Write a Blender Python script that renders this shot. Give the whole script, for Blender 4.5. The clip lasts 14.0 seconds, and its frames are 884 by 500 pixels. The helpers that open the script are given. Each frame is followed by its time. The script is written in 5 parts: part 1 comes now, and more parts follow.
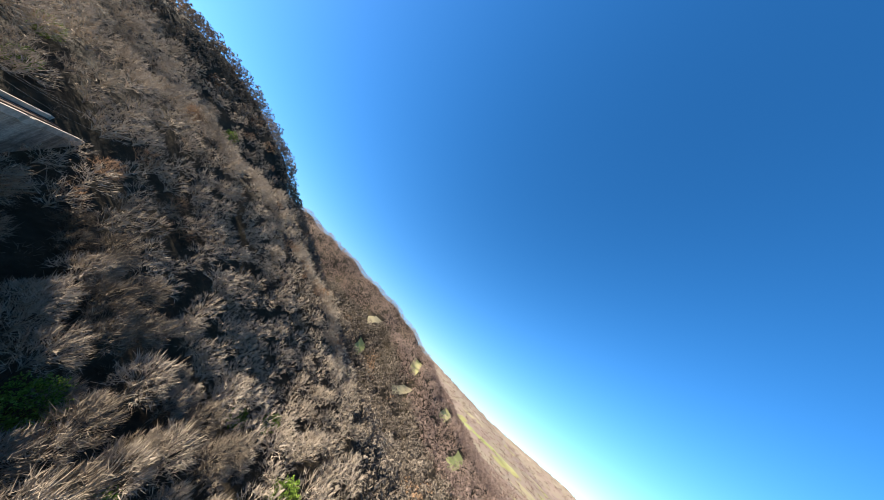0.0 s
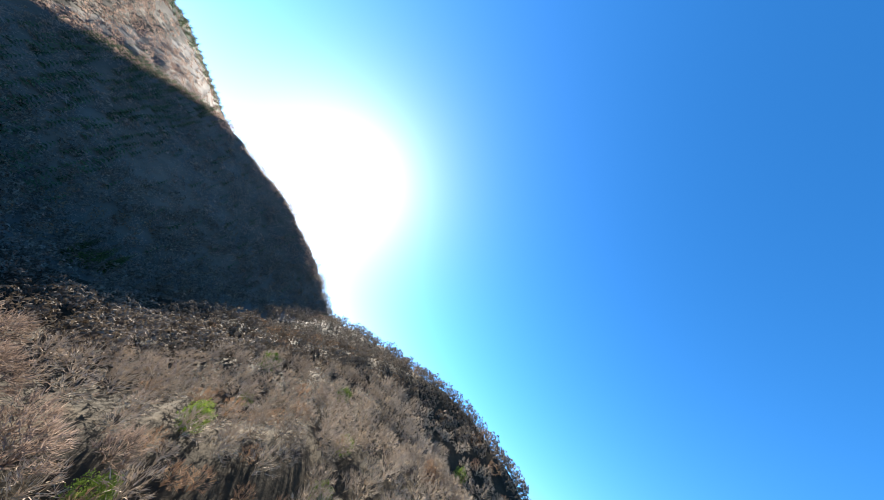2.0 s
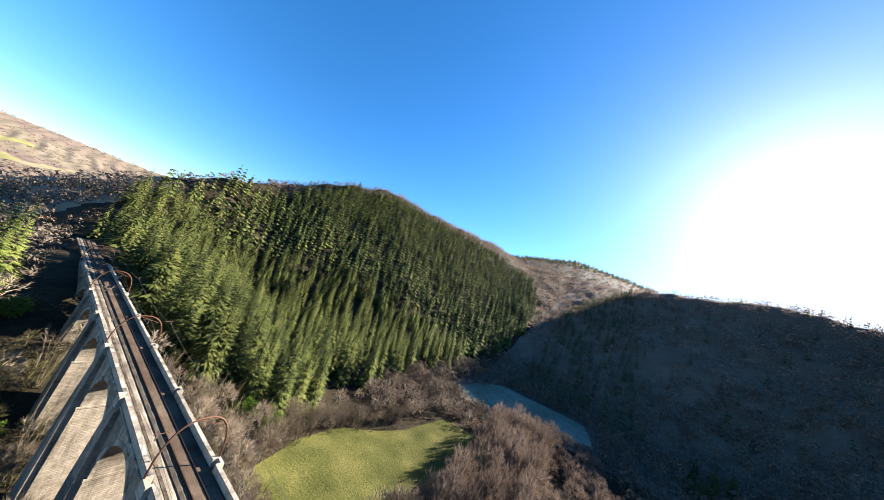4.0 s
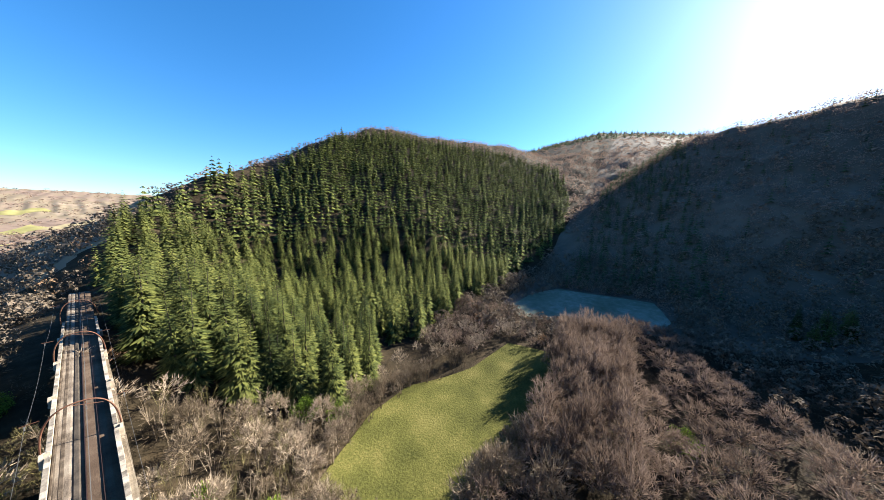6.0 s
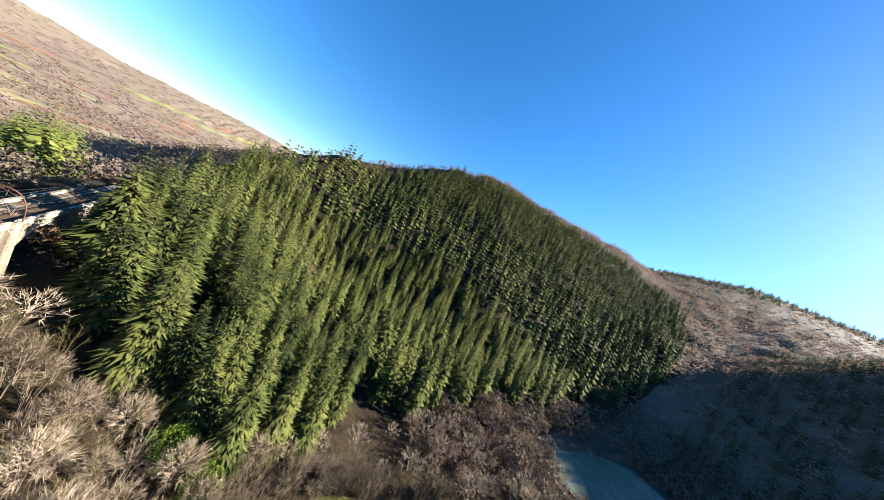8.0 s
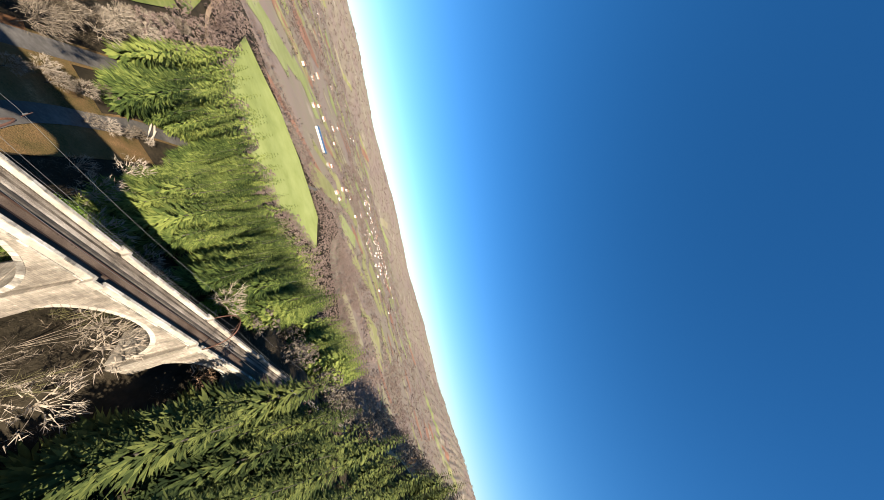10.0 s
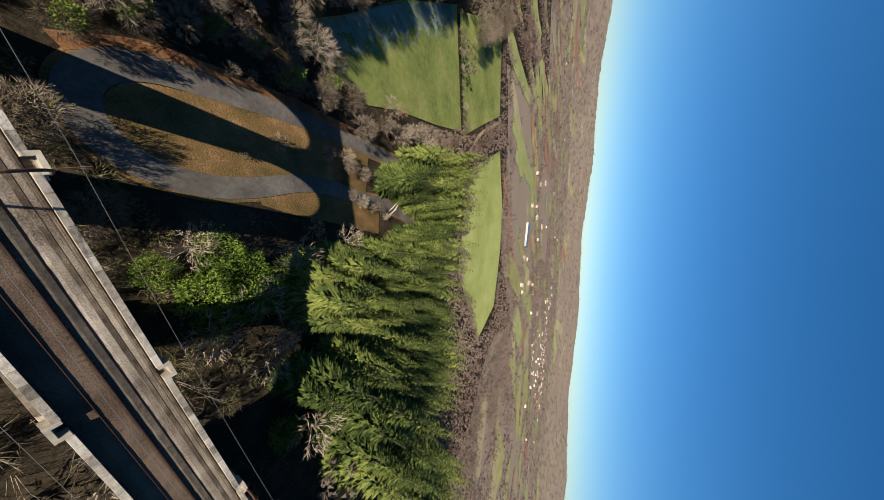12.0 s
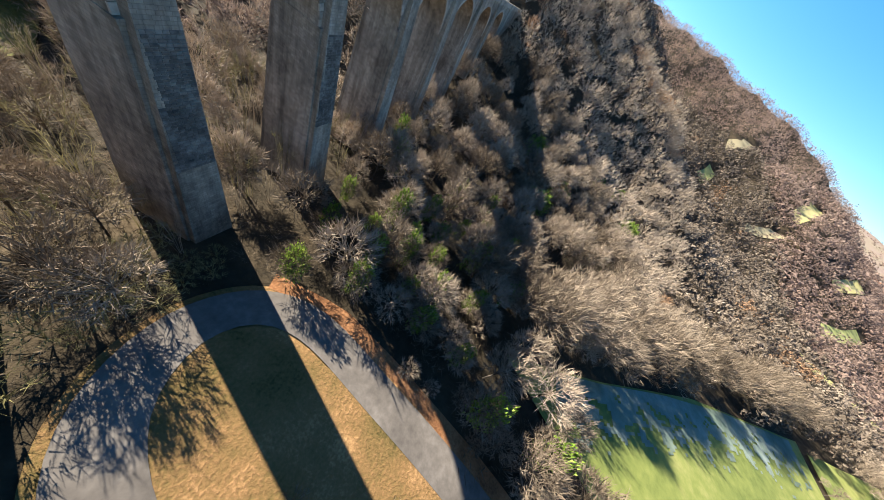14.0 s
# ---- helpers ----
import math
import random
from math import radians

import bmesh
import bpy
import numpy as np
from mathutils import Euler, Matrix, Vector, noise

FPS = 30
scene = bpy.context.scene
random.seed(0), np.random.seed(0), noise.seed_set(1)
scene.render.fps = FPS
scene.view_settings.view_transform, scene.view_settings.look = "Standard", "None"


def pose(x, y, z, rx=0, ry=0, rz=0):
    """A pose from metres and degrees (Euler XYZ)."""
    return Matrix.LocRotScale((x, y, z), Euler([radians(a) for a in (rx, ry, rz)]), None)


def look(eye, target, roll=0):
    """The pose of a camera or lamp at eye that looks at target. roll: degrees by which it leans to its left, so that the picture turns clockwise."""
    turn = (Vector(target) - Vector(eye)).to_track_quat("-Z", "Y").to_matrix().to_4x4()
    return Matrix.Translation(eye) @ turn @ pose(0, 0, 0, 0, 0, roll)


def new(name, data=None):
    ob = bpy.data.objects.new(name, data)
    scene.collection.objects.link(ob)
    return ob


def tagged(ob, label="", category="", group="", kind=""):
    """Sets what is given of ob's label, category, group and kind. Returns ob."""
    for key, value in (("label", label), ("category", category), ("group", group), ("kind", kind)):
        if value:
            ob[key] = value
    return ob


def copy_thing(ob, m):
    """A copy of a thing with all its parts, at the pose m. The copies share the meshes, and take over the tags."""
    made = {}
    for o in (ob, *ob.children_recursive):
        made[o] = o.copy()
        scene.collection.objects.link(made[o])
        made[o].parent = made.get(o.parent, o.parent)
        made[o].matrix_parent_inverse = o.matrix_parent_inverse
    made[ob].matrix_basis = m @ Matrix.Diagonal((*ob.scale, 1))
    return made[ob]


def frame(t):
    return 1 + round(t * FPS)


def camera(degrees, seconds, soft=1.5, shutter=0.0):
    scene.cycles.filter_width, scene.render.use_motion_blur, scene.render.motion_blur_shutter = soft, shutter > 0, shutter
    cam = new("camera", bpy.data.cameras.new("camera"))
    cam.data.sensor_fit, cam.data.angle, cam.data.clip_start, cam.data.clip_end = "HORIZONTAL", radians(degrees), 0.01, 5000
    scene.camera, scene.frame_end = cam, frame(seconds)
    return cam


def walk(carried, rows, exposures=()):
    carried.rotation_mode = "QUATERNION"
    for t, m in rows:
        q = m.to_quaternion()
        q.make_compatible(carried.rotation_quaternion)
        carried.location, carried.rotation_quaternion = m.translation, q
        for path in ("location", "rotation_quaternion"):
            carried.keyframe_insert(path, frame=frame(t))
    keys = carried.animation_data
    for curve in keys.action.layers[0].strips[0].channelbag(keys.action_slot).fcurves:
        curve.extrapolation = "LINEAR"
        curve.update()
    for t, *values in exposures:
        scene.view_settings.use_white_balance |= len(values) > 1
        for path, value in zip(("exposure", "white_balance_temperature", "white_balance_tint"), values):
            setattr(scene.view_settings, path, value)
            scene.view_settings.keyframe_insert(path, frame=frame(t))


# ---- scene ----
cam = camera(119.6, 14.0, soft=0.7)
PATH = [
    (0, (-42.72, -98.15, 65.24), (-61.61, -129.80, 80.78), 43.10),
    (0.5, (-43.04, -109.67, 67.81), (-48.98, -147.32, 79.94), 44.85),
    (0.6, (-42.76, -111.70, 68.15), (-46.64, -149.63, 80.24), 40.73),
    (0.9, (-40.38, -115.46, 68.38), (-32.90, -150.00, 87.11), 37.63),
    (1.2, (-37.14, -119.26, 70.69), (-25.59, -148.86, 94.99), 39.15),
    (1.5, (-33.40, -123.30, 73.10), (-20.73, -151.38, 98.61), 40.43),
    (2, (-26.28, -126.17, 75.19), (-4.99, -151.45, 97.72), 48.50),
    (2.5, (-24.20, -129.24, 76.29), (5.18, -146.43, 97.31), 51.47),
    (3, (-24.27, -131.71, 79.34), (12.45, -134.80, 94.89), 55.84),
    (3.2, (-24.17, -132.07, 80.69), (13.18, -125.77, 93.56), 55.67),
    (3.5, (-23.61, -132.00, 82.26), (11.61, -115.69, 91.93), 43.02),
    (3.6, (-23.44, -131.87, 82.66), (10.15, -112.47, 92.41), 35.47),
    (3.7, (-23.57, -131.92, 83.13), (8.96, -111.05, 93.45), 28.98),
    (5.8, (1.19, -118.84, 88.35), (33.80, -96.20, 83.48), 0.54),
    (6, (3.08, -116.84, 88.24), (35.44, -93.89, 83.15), 0.54),
    (6.5, (9.28, -112.59, 87.33), (41.93, -90.42, 80.79), 1.26),
    (7, (17.37, -108.35, 85.81), (50.03, -86.48, 78.38), 6.54),
    (7.2, (21.25, -106.99, 85.52), (54.04, -85.10, 78.77), 11.23),
    (9.3, (54.60, -64.60, 95.90), (44.04, -27.29, 105.71), 68.68),
    (9.5, (53.52, -60.87, 96.27), (37.06, -25.93, 106.68), 72.39),
    (10, (43.92, -51.26, 95.80), (16.05, -23.38, 102.59), 76.18),
    (10.5, (33.26, -47.47, 97.00), (-1.13, -27.22, 99.66), 80.92),
    (11, (22.38, -45.11, 96.50), (-12.86, -26.51, 93.02), 84.49),
    (11.5, (11.81, -43.44, 93.94), (-22.77, -26.17, 83.65), 94.39),
    (12, (1.29, -42.14, 89.28), (-31.45, -27.84, 71.29), 95.10),
    (12.5, (-8.94, -41.31, 83.17), (-40.50, -31.46, 60.65), 100.68),
    (13, (-19.01, -41.39, 75.67), (-47.97, -38.32, 48.24), 115.14),
    (13.5, (-27.34, -42.54, 64.52), (-46.32, -57.08, 32.45), 84.97),
    (13.8, (-31.41, -45.81, 55.81), (-40.99, -70.12, 25.52), 57.50),
    (14, (-32.88, -48.89, 53.29), (-36.01, -77.82, 25.85), 40.86),
]
walk(cam, [(t, look(eye, target, roll)) for t, eye, target, roll in PATH],
     exposures=[(0, 2.15), (0.5, 2.45), (1.0, 2.72), (3.2, 2.72), (3.7, 2.35), (5.8, 2.27), (7.2, 2.22), (9.3, 2.22), (9.8, 1.87), (10.5, 1.22), (11.0, 0.99), (12.0, 0.97), (12.5, 1.07), (13.0, 1.2), (13.5, 1.7), (14.0, 2.5)])

# ---- world, sun ----
SUN_AZ, SUN_EL = 113.0, 27.5          # degrees clockwise from +y, and above the horizon
world = bpy.data.worlds.new("sky")
scene.world = world
world.use_nodes = True
wn = world.node_tree
sky = wn.nodes.new("ShaderNodeTexSky")
sky.sky_type = "NISHITA"
sky.sun_disc = False
sky.sun_elevation, sky.sun_rotation = radians(SUN_EL), radians(SUN_AZ)
sky.altitude, sky.air_density, sky.dust_density, sky.ozone_density = 300, 1.0, 0.4, 5.0
deep = wn.nodes.new("ShaderNodeHueSaturation")
deep.inputs["Saturation"].default_value = 1.23
wn.links.new(sky.outputs[0], deep.inputs["Color"])
wn.links.new(deep.outputs[0], wn.nodes["Background"].inputs[0])
wn.nodes["Background"].inputs[1].default_value = 0.059
sun_data = bpy.data.lights.new("sun", "SUN")
sun_data.energy, sun_data.angle, sun_data.color = 5.0, radians(0.53), (1.0, 0.93, 0.82)
sun = new("sun", sun_data)
sun_way = Vector((math.sin(radians(SUN_AZ)) * math.cos(radians(SUN_EL)), math.cos(radians(SUN_AZ)) * math.cos(radians(SUN_EL)), math.sin(radians(SUN_EL))))
sun.matrix_world = look(sun_way * 900, (0, 0, 0))

# ---- materials ----


def material(name, tints, scale, rough=0.9, bump=0.0, bump_scale=None, random_amount=0.0, island=0.0, metal=0.0, big=None):
    """Noise-driven colour between tints at two scales, with relief; random_amount varies object by object, island piece by piece."""
    m = bpy.data.materials.new(name)
    m.use_nodes = True
    t = m.node_tree
    bsdf = t.nodes["Principled BSDF"]
    bsdf.inputs["Roughness"].default_value = rough
    bsdf.inputs["Metallic"].default_value = metal
    bsdf.inputs["Specular IOR Level"].default_value = 0.06 if rough >= 0.9 else 0.25
    geo = t.nodes.new("ShaderNodeNewGeometry")
    n1 = t.nodes.new("ShaderNodeTexNoise")
    n1.inputs["Scale"].default_value, n1.inputs["Detail"].default_value, n1.inputs["Roughness"].default_value = scale, 6.0, 0.65
    t.links.new(geo.outputs["Position"], n1.inputs["Vector"])
    n2 = t.nodes.new("ShaderNodeTexNoise")
    n2.inputs["Scale"].default_value, n2.inputs["Detail"].default_value = big or scale * 0.12, 3.0
    t.links.new(geo.outputs["Position"], n2.inputs["Vector"])
    mix = t.nodes.new("ShaderNodeMath")
    mix.operation = "MULTIPLY_ADD"
    t.links.new(n2.outputs[0], mix.inputs[0])
    mix.inputs[1].default_value = 0.7
    add = t.nodes.new("ShaderNodeMath")
    add.operation = "MULTIPLY"
    add.inputs[1].default_value = 0.55
    t.links.new(n1.outputs[0], add.inputs[0])
    t.links.new(add.outputs[0], mix.inputs[2])
    value = mix.outputs[0]
    info = t.nodes.new("ShaderNodeObjectInfo")
    for amount, out in ((random_amount, info.outputs["Random"]), (island, geo.outputs["Random Per Island"])):
        if amount:
            more = t.nodes.new("ShaderNodeMath")
            more.operation = "MULTIPLY_ADD"
            more.inputs[1].default_value = amount
            t.links.new(out, more.inputs[0])
            sub = t.nodes.new("ShaderNodeMath")
            sub.operation = "SUBTRACT"
            sub.inputs[1].default_value = amount / 2
            t.links.new(value, sub.inputs[0])
            t.links.new(sub.outputs[0], more.inputs[2])
            value = more.outputs[0]
    ramp = t.nodes.new("ShaderNodeValToRGB")
    low, high = 0.38, 0.86
    ramp.color_ramp.elements[0].position, ramp.color_ramp.elements[1].position = low, high
    for i, c in enumerate(tints):
        e = ramp.color_ramp.elements[0] if i == 0 else ramp.color_ramp.elements[len(ramp.color_ramp.elements) - 1] if i == len(tints) - 1 else ramp.color_ramp.elements.new(low + (high - low) * i / (len(tints) - 1))
        e.color = (*c, 1)
    t.links.new(value, ramp.inputs[0])
    t.links.new(ramp.outputs[0], bsdf.inputs["Base Color"])
    if bump:
        b = t.nodes.new("ShaderNodeBump")
        b.inputs["Strength"].default_value = bump
        b.inputs["Distance"].default_value = 0.1 / max(scale, 0.01) if bump_scale is None else bump_scale
        t.links.new(n1.outputs[0], b.inputs["Height"])
        t.links.new(b.outputs[0], bsdf.inputs["Normal"])
    return m


# brown litter taken near black, so its colour holds the shade between trees
SHADED_LITTER = material("leaf_litter", [(0.012, 0.010, 0.006), (0.030, 0.023, 0.014), (0.062, 0.045, 0.026)], 0.45, bump=0.8, bump_scale=0.6)
GRASS = material("meadow_grass", [(0.072, 0.092, 0.024), (0.135, 0.150, 0.040), (0.215, 0.205, 0.072)], 0.35, bump=0.5, bump_scale=0.15)
PALE_GRASS = material("pale_grass", [(0.15, 0.17, 0.045), (0.235, 0.25, 0.075), (0.31, 0.32, 0.11)], 0.05, bump=0.2, bump_scale=0.1)
BANK = material("dry_bank_grass", [(0.030, 0.032, 0.009), (0.10, 0.068, 0.025), (0.155, 0.090, 0.037), (0.29, 0.168, 0.075)], 2.4, bump=1.0, bump_scale=0.18, big=0.16)
LEAF_STRIP = material("russet_leaf_litter", [(0.07, 0.034, 0.016), (0.17, 0.078, 0.034), (0.29, 0.15, 0.07)], 2.8, bump=1.0, bump_scale=0.12, big=0.3)
ASPHALT = material("asphalt", [(0.055, 0.048, 0.041), (0.095, 0.083, 0.070), (0.15, 0.132, 0.112)], 0.9, rough=0.9, bump=0.15, bump_scale=0.02)
YELLOW_GRASS = material("tufted_grass", [(0.030, 0.034, 0.009), (0.070, 0.070, 0.018), (0.13, 0.116, 0.037)], 1.1, bump=1.0, bump_scale=0.45, big=0.07)
FROST = material("frosty_grass", [(0.060, 0.082, 0.052), (0.115, 0.142, 0.105), (0.21, 0.24, 0.205)], 0.2, bump=0.4, bump_scale=0.15)


def masonry(m, width, row, depth, darker):
    """Adds stone courses to a material: joints recessed and darker, each stone a shade of its own."""
    t = m.node_tree
    bsdf = t.nodes["Principled BSDF"]
    geo = t.nodes.new("ShaderNodeNewGeometry")
    split = t.nodes.new("ShaderNodeSeparateXYZ")
    t.links.new(geo.outputs["Position"], split.inputs[0])
    add = t.nodes.new("ShaderNodeMath")
    t.links.new(split.outputs[0], add.inputs[0])
    t.links.new(split.outputs[1], add.inputs[1])
    join = t.nodes.new("ShaderNodeCombineXYZ")
    t.links.new(add.outputs[0], join.inputs[0])
    t.links.new(split.outputs[2], join.inputs[1])
    brick = t.nodes.new("ShaderNodeTexBrick")
    brick.offset_frequency, brick.squash_frequency, brick.squash = 2, 3, 1.35
    brick.inputs["Color1"].default_value = (0.84, 0.83, 0.81, 1)
    brick.inputs["Color2"].default_value = (1.12, 1.10, 1.06, 1)
    brick.inputs["Mortar"].default_value = (darker, darker, darker, 1)
    for key, v in (("Scale", 1.0), ("Mortar Size", 0.022), ("Mortar Smooth", 0.4), ("Brick Width", width), ("Row Height", row)):
        brick.inputs[key].default_value = v
    t.links.new(join.outputs[0], brick.inputs["Vector"])
    # long weather streaks down the faces
    long = t.nodes.new("ShaderNodeVectorMath")
    long.operation = "MULTIPLY"
    long.inputs[1].default_value = (0.55, 0.55, 0.05)
    t.links.new(geo.outputs["Position"], long.inputs[0])
    streak = t.nodes.new("ShaderNodeTexNoise")
    streak.inputs["Scale"].default_value, streak.inputs["Detail"].default_value, streak.inputs["Roughness"].default_value = 1.0, 5.0, 0.7
    t.links.new(long.outputs[0], streak.inputs["Vector"])
    tone = t.nodes.new("ShaderNodeMapRange")
    tone.inputs["From Min"].default_value, tone.inputs["From Max"].default_value = 0.32, 0.66
    tone.inputs["To Min"].default_value, tone.inputs["To Max"].default_value = 0.48, 1.2
    t.links.new(streak.outputs[0], tone.inputs["Value"])
    stain = t.nodes.new("ShaderNodeMix")
    stain.data_type, stain.blend_type = "RGBA", "MULTIPLY"
    stain.inputs[0].default_value = 1.0
    t.links.new(bsdf.inputs["Base Color"].links[0].from_socket, stain.inputs[6])
    t.links.new(tone.outputs[0], stain.inputs[7])
    old = stain.outputs[2]
    mul = t.nodes.new("ShaderNodeMix")
    mul.data_type, mul.blend_type = "RGBA", "MULTIPLY"
    mul.inputs[0].default_value = 1.0
    t.links.new(old, mul.inputs[6])
    t.links.new(brick.outputs["Color"], mul.inputs[7])
    t.links.new(mul.outputs[2], bsdf.inputs["Base Color"])
    b = t.nodes.new("ShaderNodeBump")
    b.invert = True
    b.inputs["Strength"].default_value, b.inputs["Distance"].default_value = 0.9, depth
    t.links.new(brick.outputs["Fac"], b.inputs["Height"])
    t.links.new(bsdf.inputs["Normal"].links[0].from_socket, b.inputs["Normal"])
    t.links.new(b.outputs[0], bsdf.inputs["Normal"])
    return m


STONE = material("pale_stone", [(0.15, 0.125, 0.095), (0.33, 0.28, 0.215), (0.46, 0.41, 0.33)], 0.9, bump=0.8, bump_scale=0.08)
COURSED = masonry(material("coursed_stone", [(0.11, 0.09, 0.07), (0.275, 0.228, 0.176), (0.41, 0.355, 0.28)], 0.7, bump=0.8, bump_scale=0.08), 0.62, 0.34, 0.05, 0.72)
# rubble stone darkened in its tints to deepen the shade on west faces
SHADED_RUBBLE = material("shaded_rubble_block", [(0.045, 0.040, 0.035), (0.105, 0.094, 0.080), (0.21, 0.19, 0.16)], 1.6, bump=1.0, bump_scale=0.12, random_amount=0.16, big=0.35)
BLOCK = material("rough_block", [(0.10, 0.085, 0.068), (0.25, 0.215, 0.17), (0.42, 0.37, 0.30)], 1.6, bump=1.0, bump_scale=0.12, random_amount=0.35, big=0.35)
BALLAST = material("ballast", [(0.03, 0.024, 0.018), (0.13, 0.103, 0.078), (0.235, 0.195, 0.15), (0.40, 0.345, 0.275)], 7.0, bump=1.0, bump_scale=0.06, big=0.2)
DARK_BALLAST = material("dark_ballast", [(0.018, 0.016, 0.014), (0.05, 0.042, 0.034), (0.10, 0.08, 0.06)], 3.0, bump=0.9, bump_scale=0.06)
TRACK_BALLAST = material("rusty_ballast", [(0.028, 0.018, 0.012), (0.085, 0.058, 0.040), (0.165, 0.12, 0.085)], 7.0, bump=1.0, bump_scale=0.06, big=0.2)
COARSE = material("coarse_ballast", [(0.02, 0.016, 0.012), (0.075, 0.058, 0.043), (0.17, 0.135, 0.10)], 6.0, bump=1.0, bump_scale=0.08, big=0.6)
RUST = material("rusty_steel", [(0.05, 0.022, 0.014), (0.11, 0.05, 0.03), (0.18, 0.09, 0.055)], 4.0, rough=0.7, metal=0.3)
RAIL = material("rail_steel", [(0.05, 0.025, 0.016), (0.09, 0.05, 0.035)], 4.0, rough=0.5, metal=0.6)
WIRE = material("wire", [(0.07, 0.068, 0.064), (0.13, 0.127, 0.12)], 1.0, rough=0.75, metal=0.1)
SLEEPER = material("sleeper_wood", [(0.03, 0.02, 0.014), (0.09, 0.065, 0.045)], 4.0)
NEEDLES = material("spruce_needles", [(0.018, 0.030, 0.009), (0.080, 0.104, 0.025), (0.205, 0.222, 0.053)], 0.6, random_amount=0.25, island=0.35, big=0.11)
# the same needles in darker tints, standing in for the hill's unlit boughs
SHADED_NEEDLES = material("shaded_spruce_needles", [(0.012, 0.019, 0.007), (0.046, 0.058, 0.017), (0.118, 0.126, 0.034)], 0.6, random_amount=0.25, island=0.35, big=0.11)
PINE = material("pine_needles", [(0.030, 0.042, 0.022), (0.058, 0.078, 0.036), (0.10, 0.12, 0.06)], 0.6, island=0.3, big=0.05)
BARK = material("bark", [(0.022, 0.018, 0.013), (0.06, 0.05, 0.04), (0.12, 0.105, 0.085)], 1.5, bump=0.6)
TWIGS = material("bare_twigs", [(0.085, 0.064, 0.042), (0.195, 0.152, 0.108), (0.335, 0.268, 0.197)], 0.5, random_amount=0.38, island=0.15, big=0.03)
MOSSY_TWIGS = material("mossy_stems", [(0.05, 0.046, 0.018), (0.135, 0.118, 0.05), (0.26, 0.225, 0.115)], 0.5, random_amount=0.3, island=0.2, big=0.05)
HILL_TWIGS = material("bare_twigs_slope", [(0.054, 0.042, 0.030), (0.116, 0.091, 0.067), (0.205, 0.165, 0.125)], 0.3, island=0.25, big=0.03)
BRUSH = material("dead_brushwood", [(0.034, 0.026, 0.016), (0.085, 0.064, 0.042), (0.16, 0.122, 0.082)], 0.5, island=0.3, big=0.05)
FAR_TWIGS = material("bare_twigs_far", [(0.135, 0.092, 0.072), (0.21, 0.148, 0.116), (0.29, 0.215, 0.17)], 0.03, island=0.05, big=0.006)
RUSSET = material("russet_leaves", [(0.10, 0.06, 0.035), (0.21, 0.13, 0.075), (0.32, 0.20, 0.12)], 0.5, random_amount=0.3, island=0.3, big=0.04)
PLAIN = material("pasture_and_scrub", [(0.098, 0.070, 0.055), (0.195, 0.143, 0.111), (0.185, 0.150, 0.100), (0.295, 0.228, 0.174)], 0.02, bump=0.3, bump_scale=2.0, big=0.004)
CONIFER_FLOOR = material("conifer_cover", [(0.016, 0.026, 0.012), (0.04, 0.055, 0.024), (0.08, 0.09, 0.045)], 0.05, bump=1.0, bump_scale=6.0)
BUDS = material("reddish_buds", [(0.068, 0.049, 0.038), (0.165, 0.120, 0.092), (0.28, 0.21, 0.165)], 0.4, island=0.25, big=0.05)
# litter lightened to paint in the haze over the shaded ridge
HAZE_LITTER = material("haze_pale_litter", [(0.05, 0.040, 0.030), (0.09, 0.073, 0.057), (0.14, 0.114, 0.09)], 0.06, bump=0.8, bump_scale=2.0)
IVY = material("evergreen_leaves", [(0.042, 0.078, 0.011), (0.12, 0.18, 0.025), (0.21, 0.265, 0.05)], 0.8, random_amount=0.2, island=0.4)
WALLS = material("render_wall", [(0.30, 0.27, 0.225), (0.52, 0.48, 0.42)], 0.2, random_amount=0.5)
ROOF = material("roof_tiles", [(0.16, 0.07, 0.04), (0.30, 0.15, 0.09)], 0.5, random_amount=0.5)
GLASS_DARK = material("dark_pane", [(0.02, 0.022, 0.026), (0.04, 0.045, 0.05)], 1.0, rough=0.1)

for m, through_light in ((NEEDLES, 0.16), (SHADED_NEEDLES, 0.04), (PINE, 0.12), (TWIGS, 0.06), (HILL_TWIGS, 0.12), (MOSSY_TWIGS, 0.15), (FAR_TWIGS, 0.4), (RUSSET, 0.16), (BUDS, 0.25), (IVY, 0.2)):
    # fine foliage and twigs let some of the sun through
    t = m.node_tree
    bsdf = t.nodes["Principled BSDF"]
    thin = t.nodes.new("ShaderNodeBsdfTranslucent")
    t.links.new(bsdf.inputs["Base Color"].links[0].from_socket, thin.inputs["Color"])
    both = t.nodes.new("ShaderNodeMixShader")
    both.inputs[0].default_value = through_light
    t.links.new(bsdf.outputs[0], both.inputs[1])
    t.links.new(thin.outputs[0], both.inputs[2])
    t.links.new(both.outputs[0], t.nodes["Material Output"].inputs["Surface"])

# ---- building helpers ----


def mesh_object(name, verts, faces, mat, smooth=False):
    me = bpy.data.meshes.new(name)
    me.from_pydata([tuple(v) for v in verts] if not isinstance(verts, np.ndarray) else verts.tolist(), [], faces if isinstance(faces, list) else faces.tolist())
    me.materials.append(mat)
    if smooth:
        me.polygons.foreach_set("use_smooth", [True] * len(me.polygons))
    return new(name, me)


def part(name, bm, mat, parent, label=""):
    me = bpy.data.meshes.new(name)
    bm.to_mesh(me)
    bm.free()
    me.materials.append(mat)
    ob = new(name, me)
    ob.parent = parent
    return tagged(ob, label)


def share(name, me, parent, x=0.0, y=0.0, z=0.0):
    """One more object on the same mesh, as a part."""
    ob = new(name, me)
    ob.parent = parent
    ob.location = (x, y, z)
    return ob


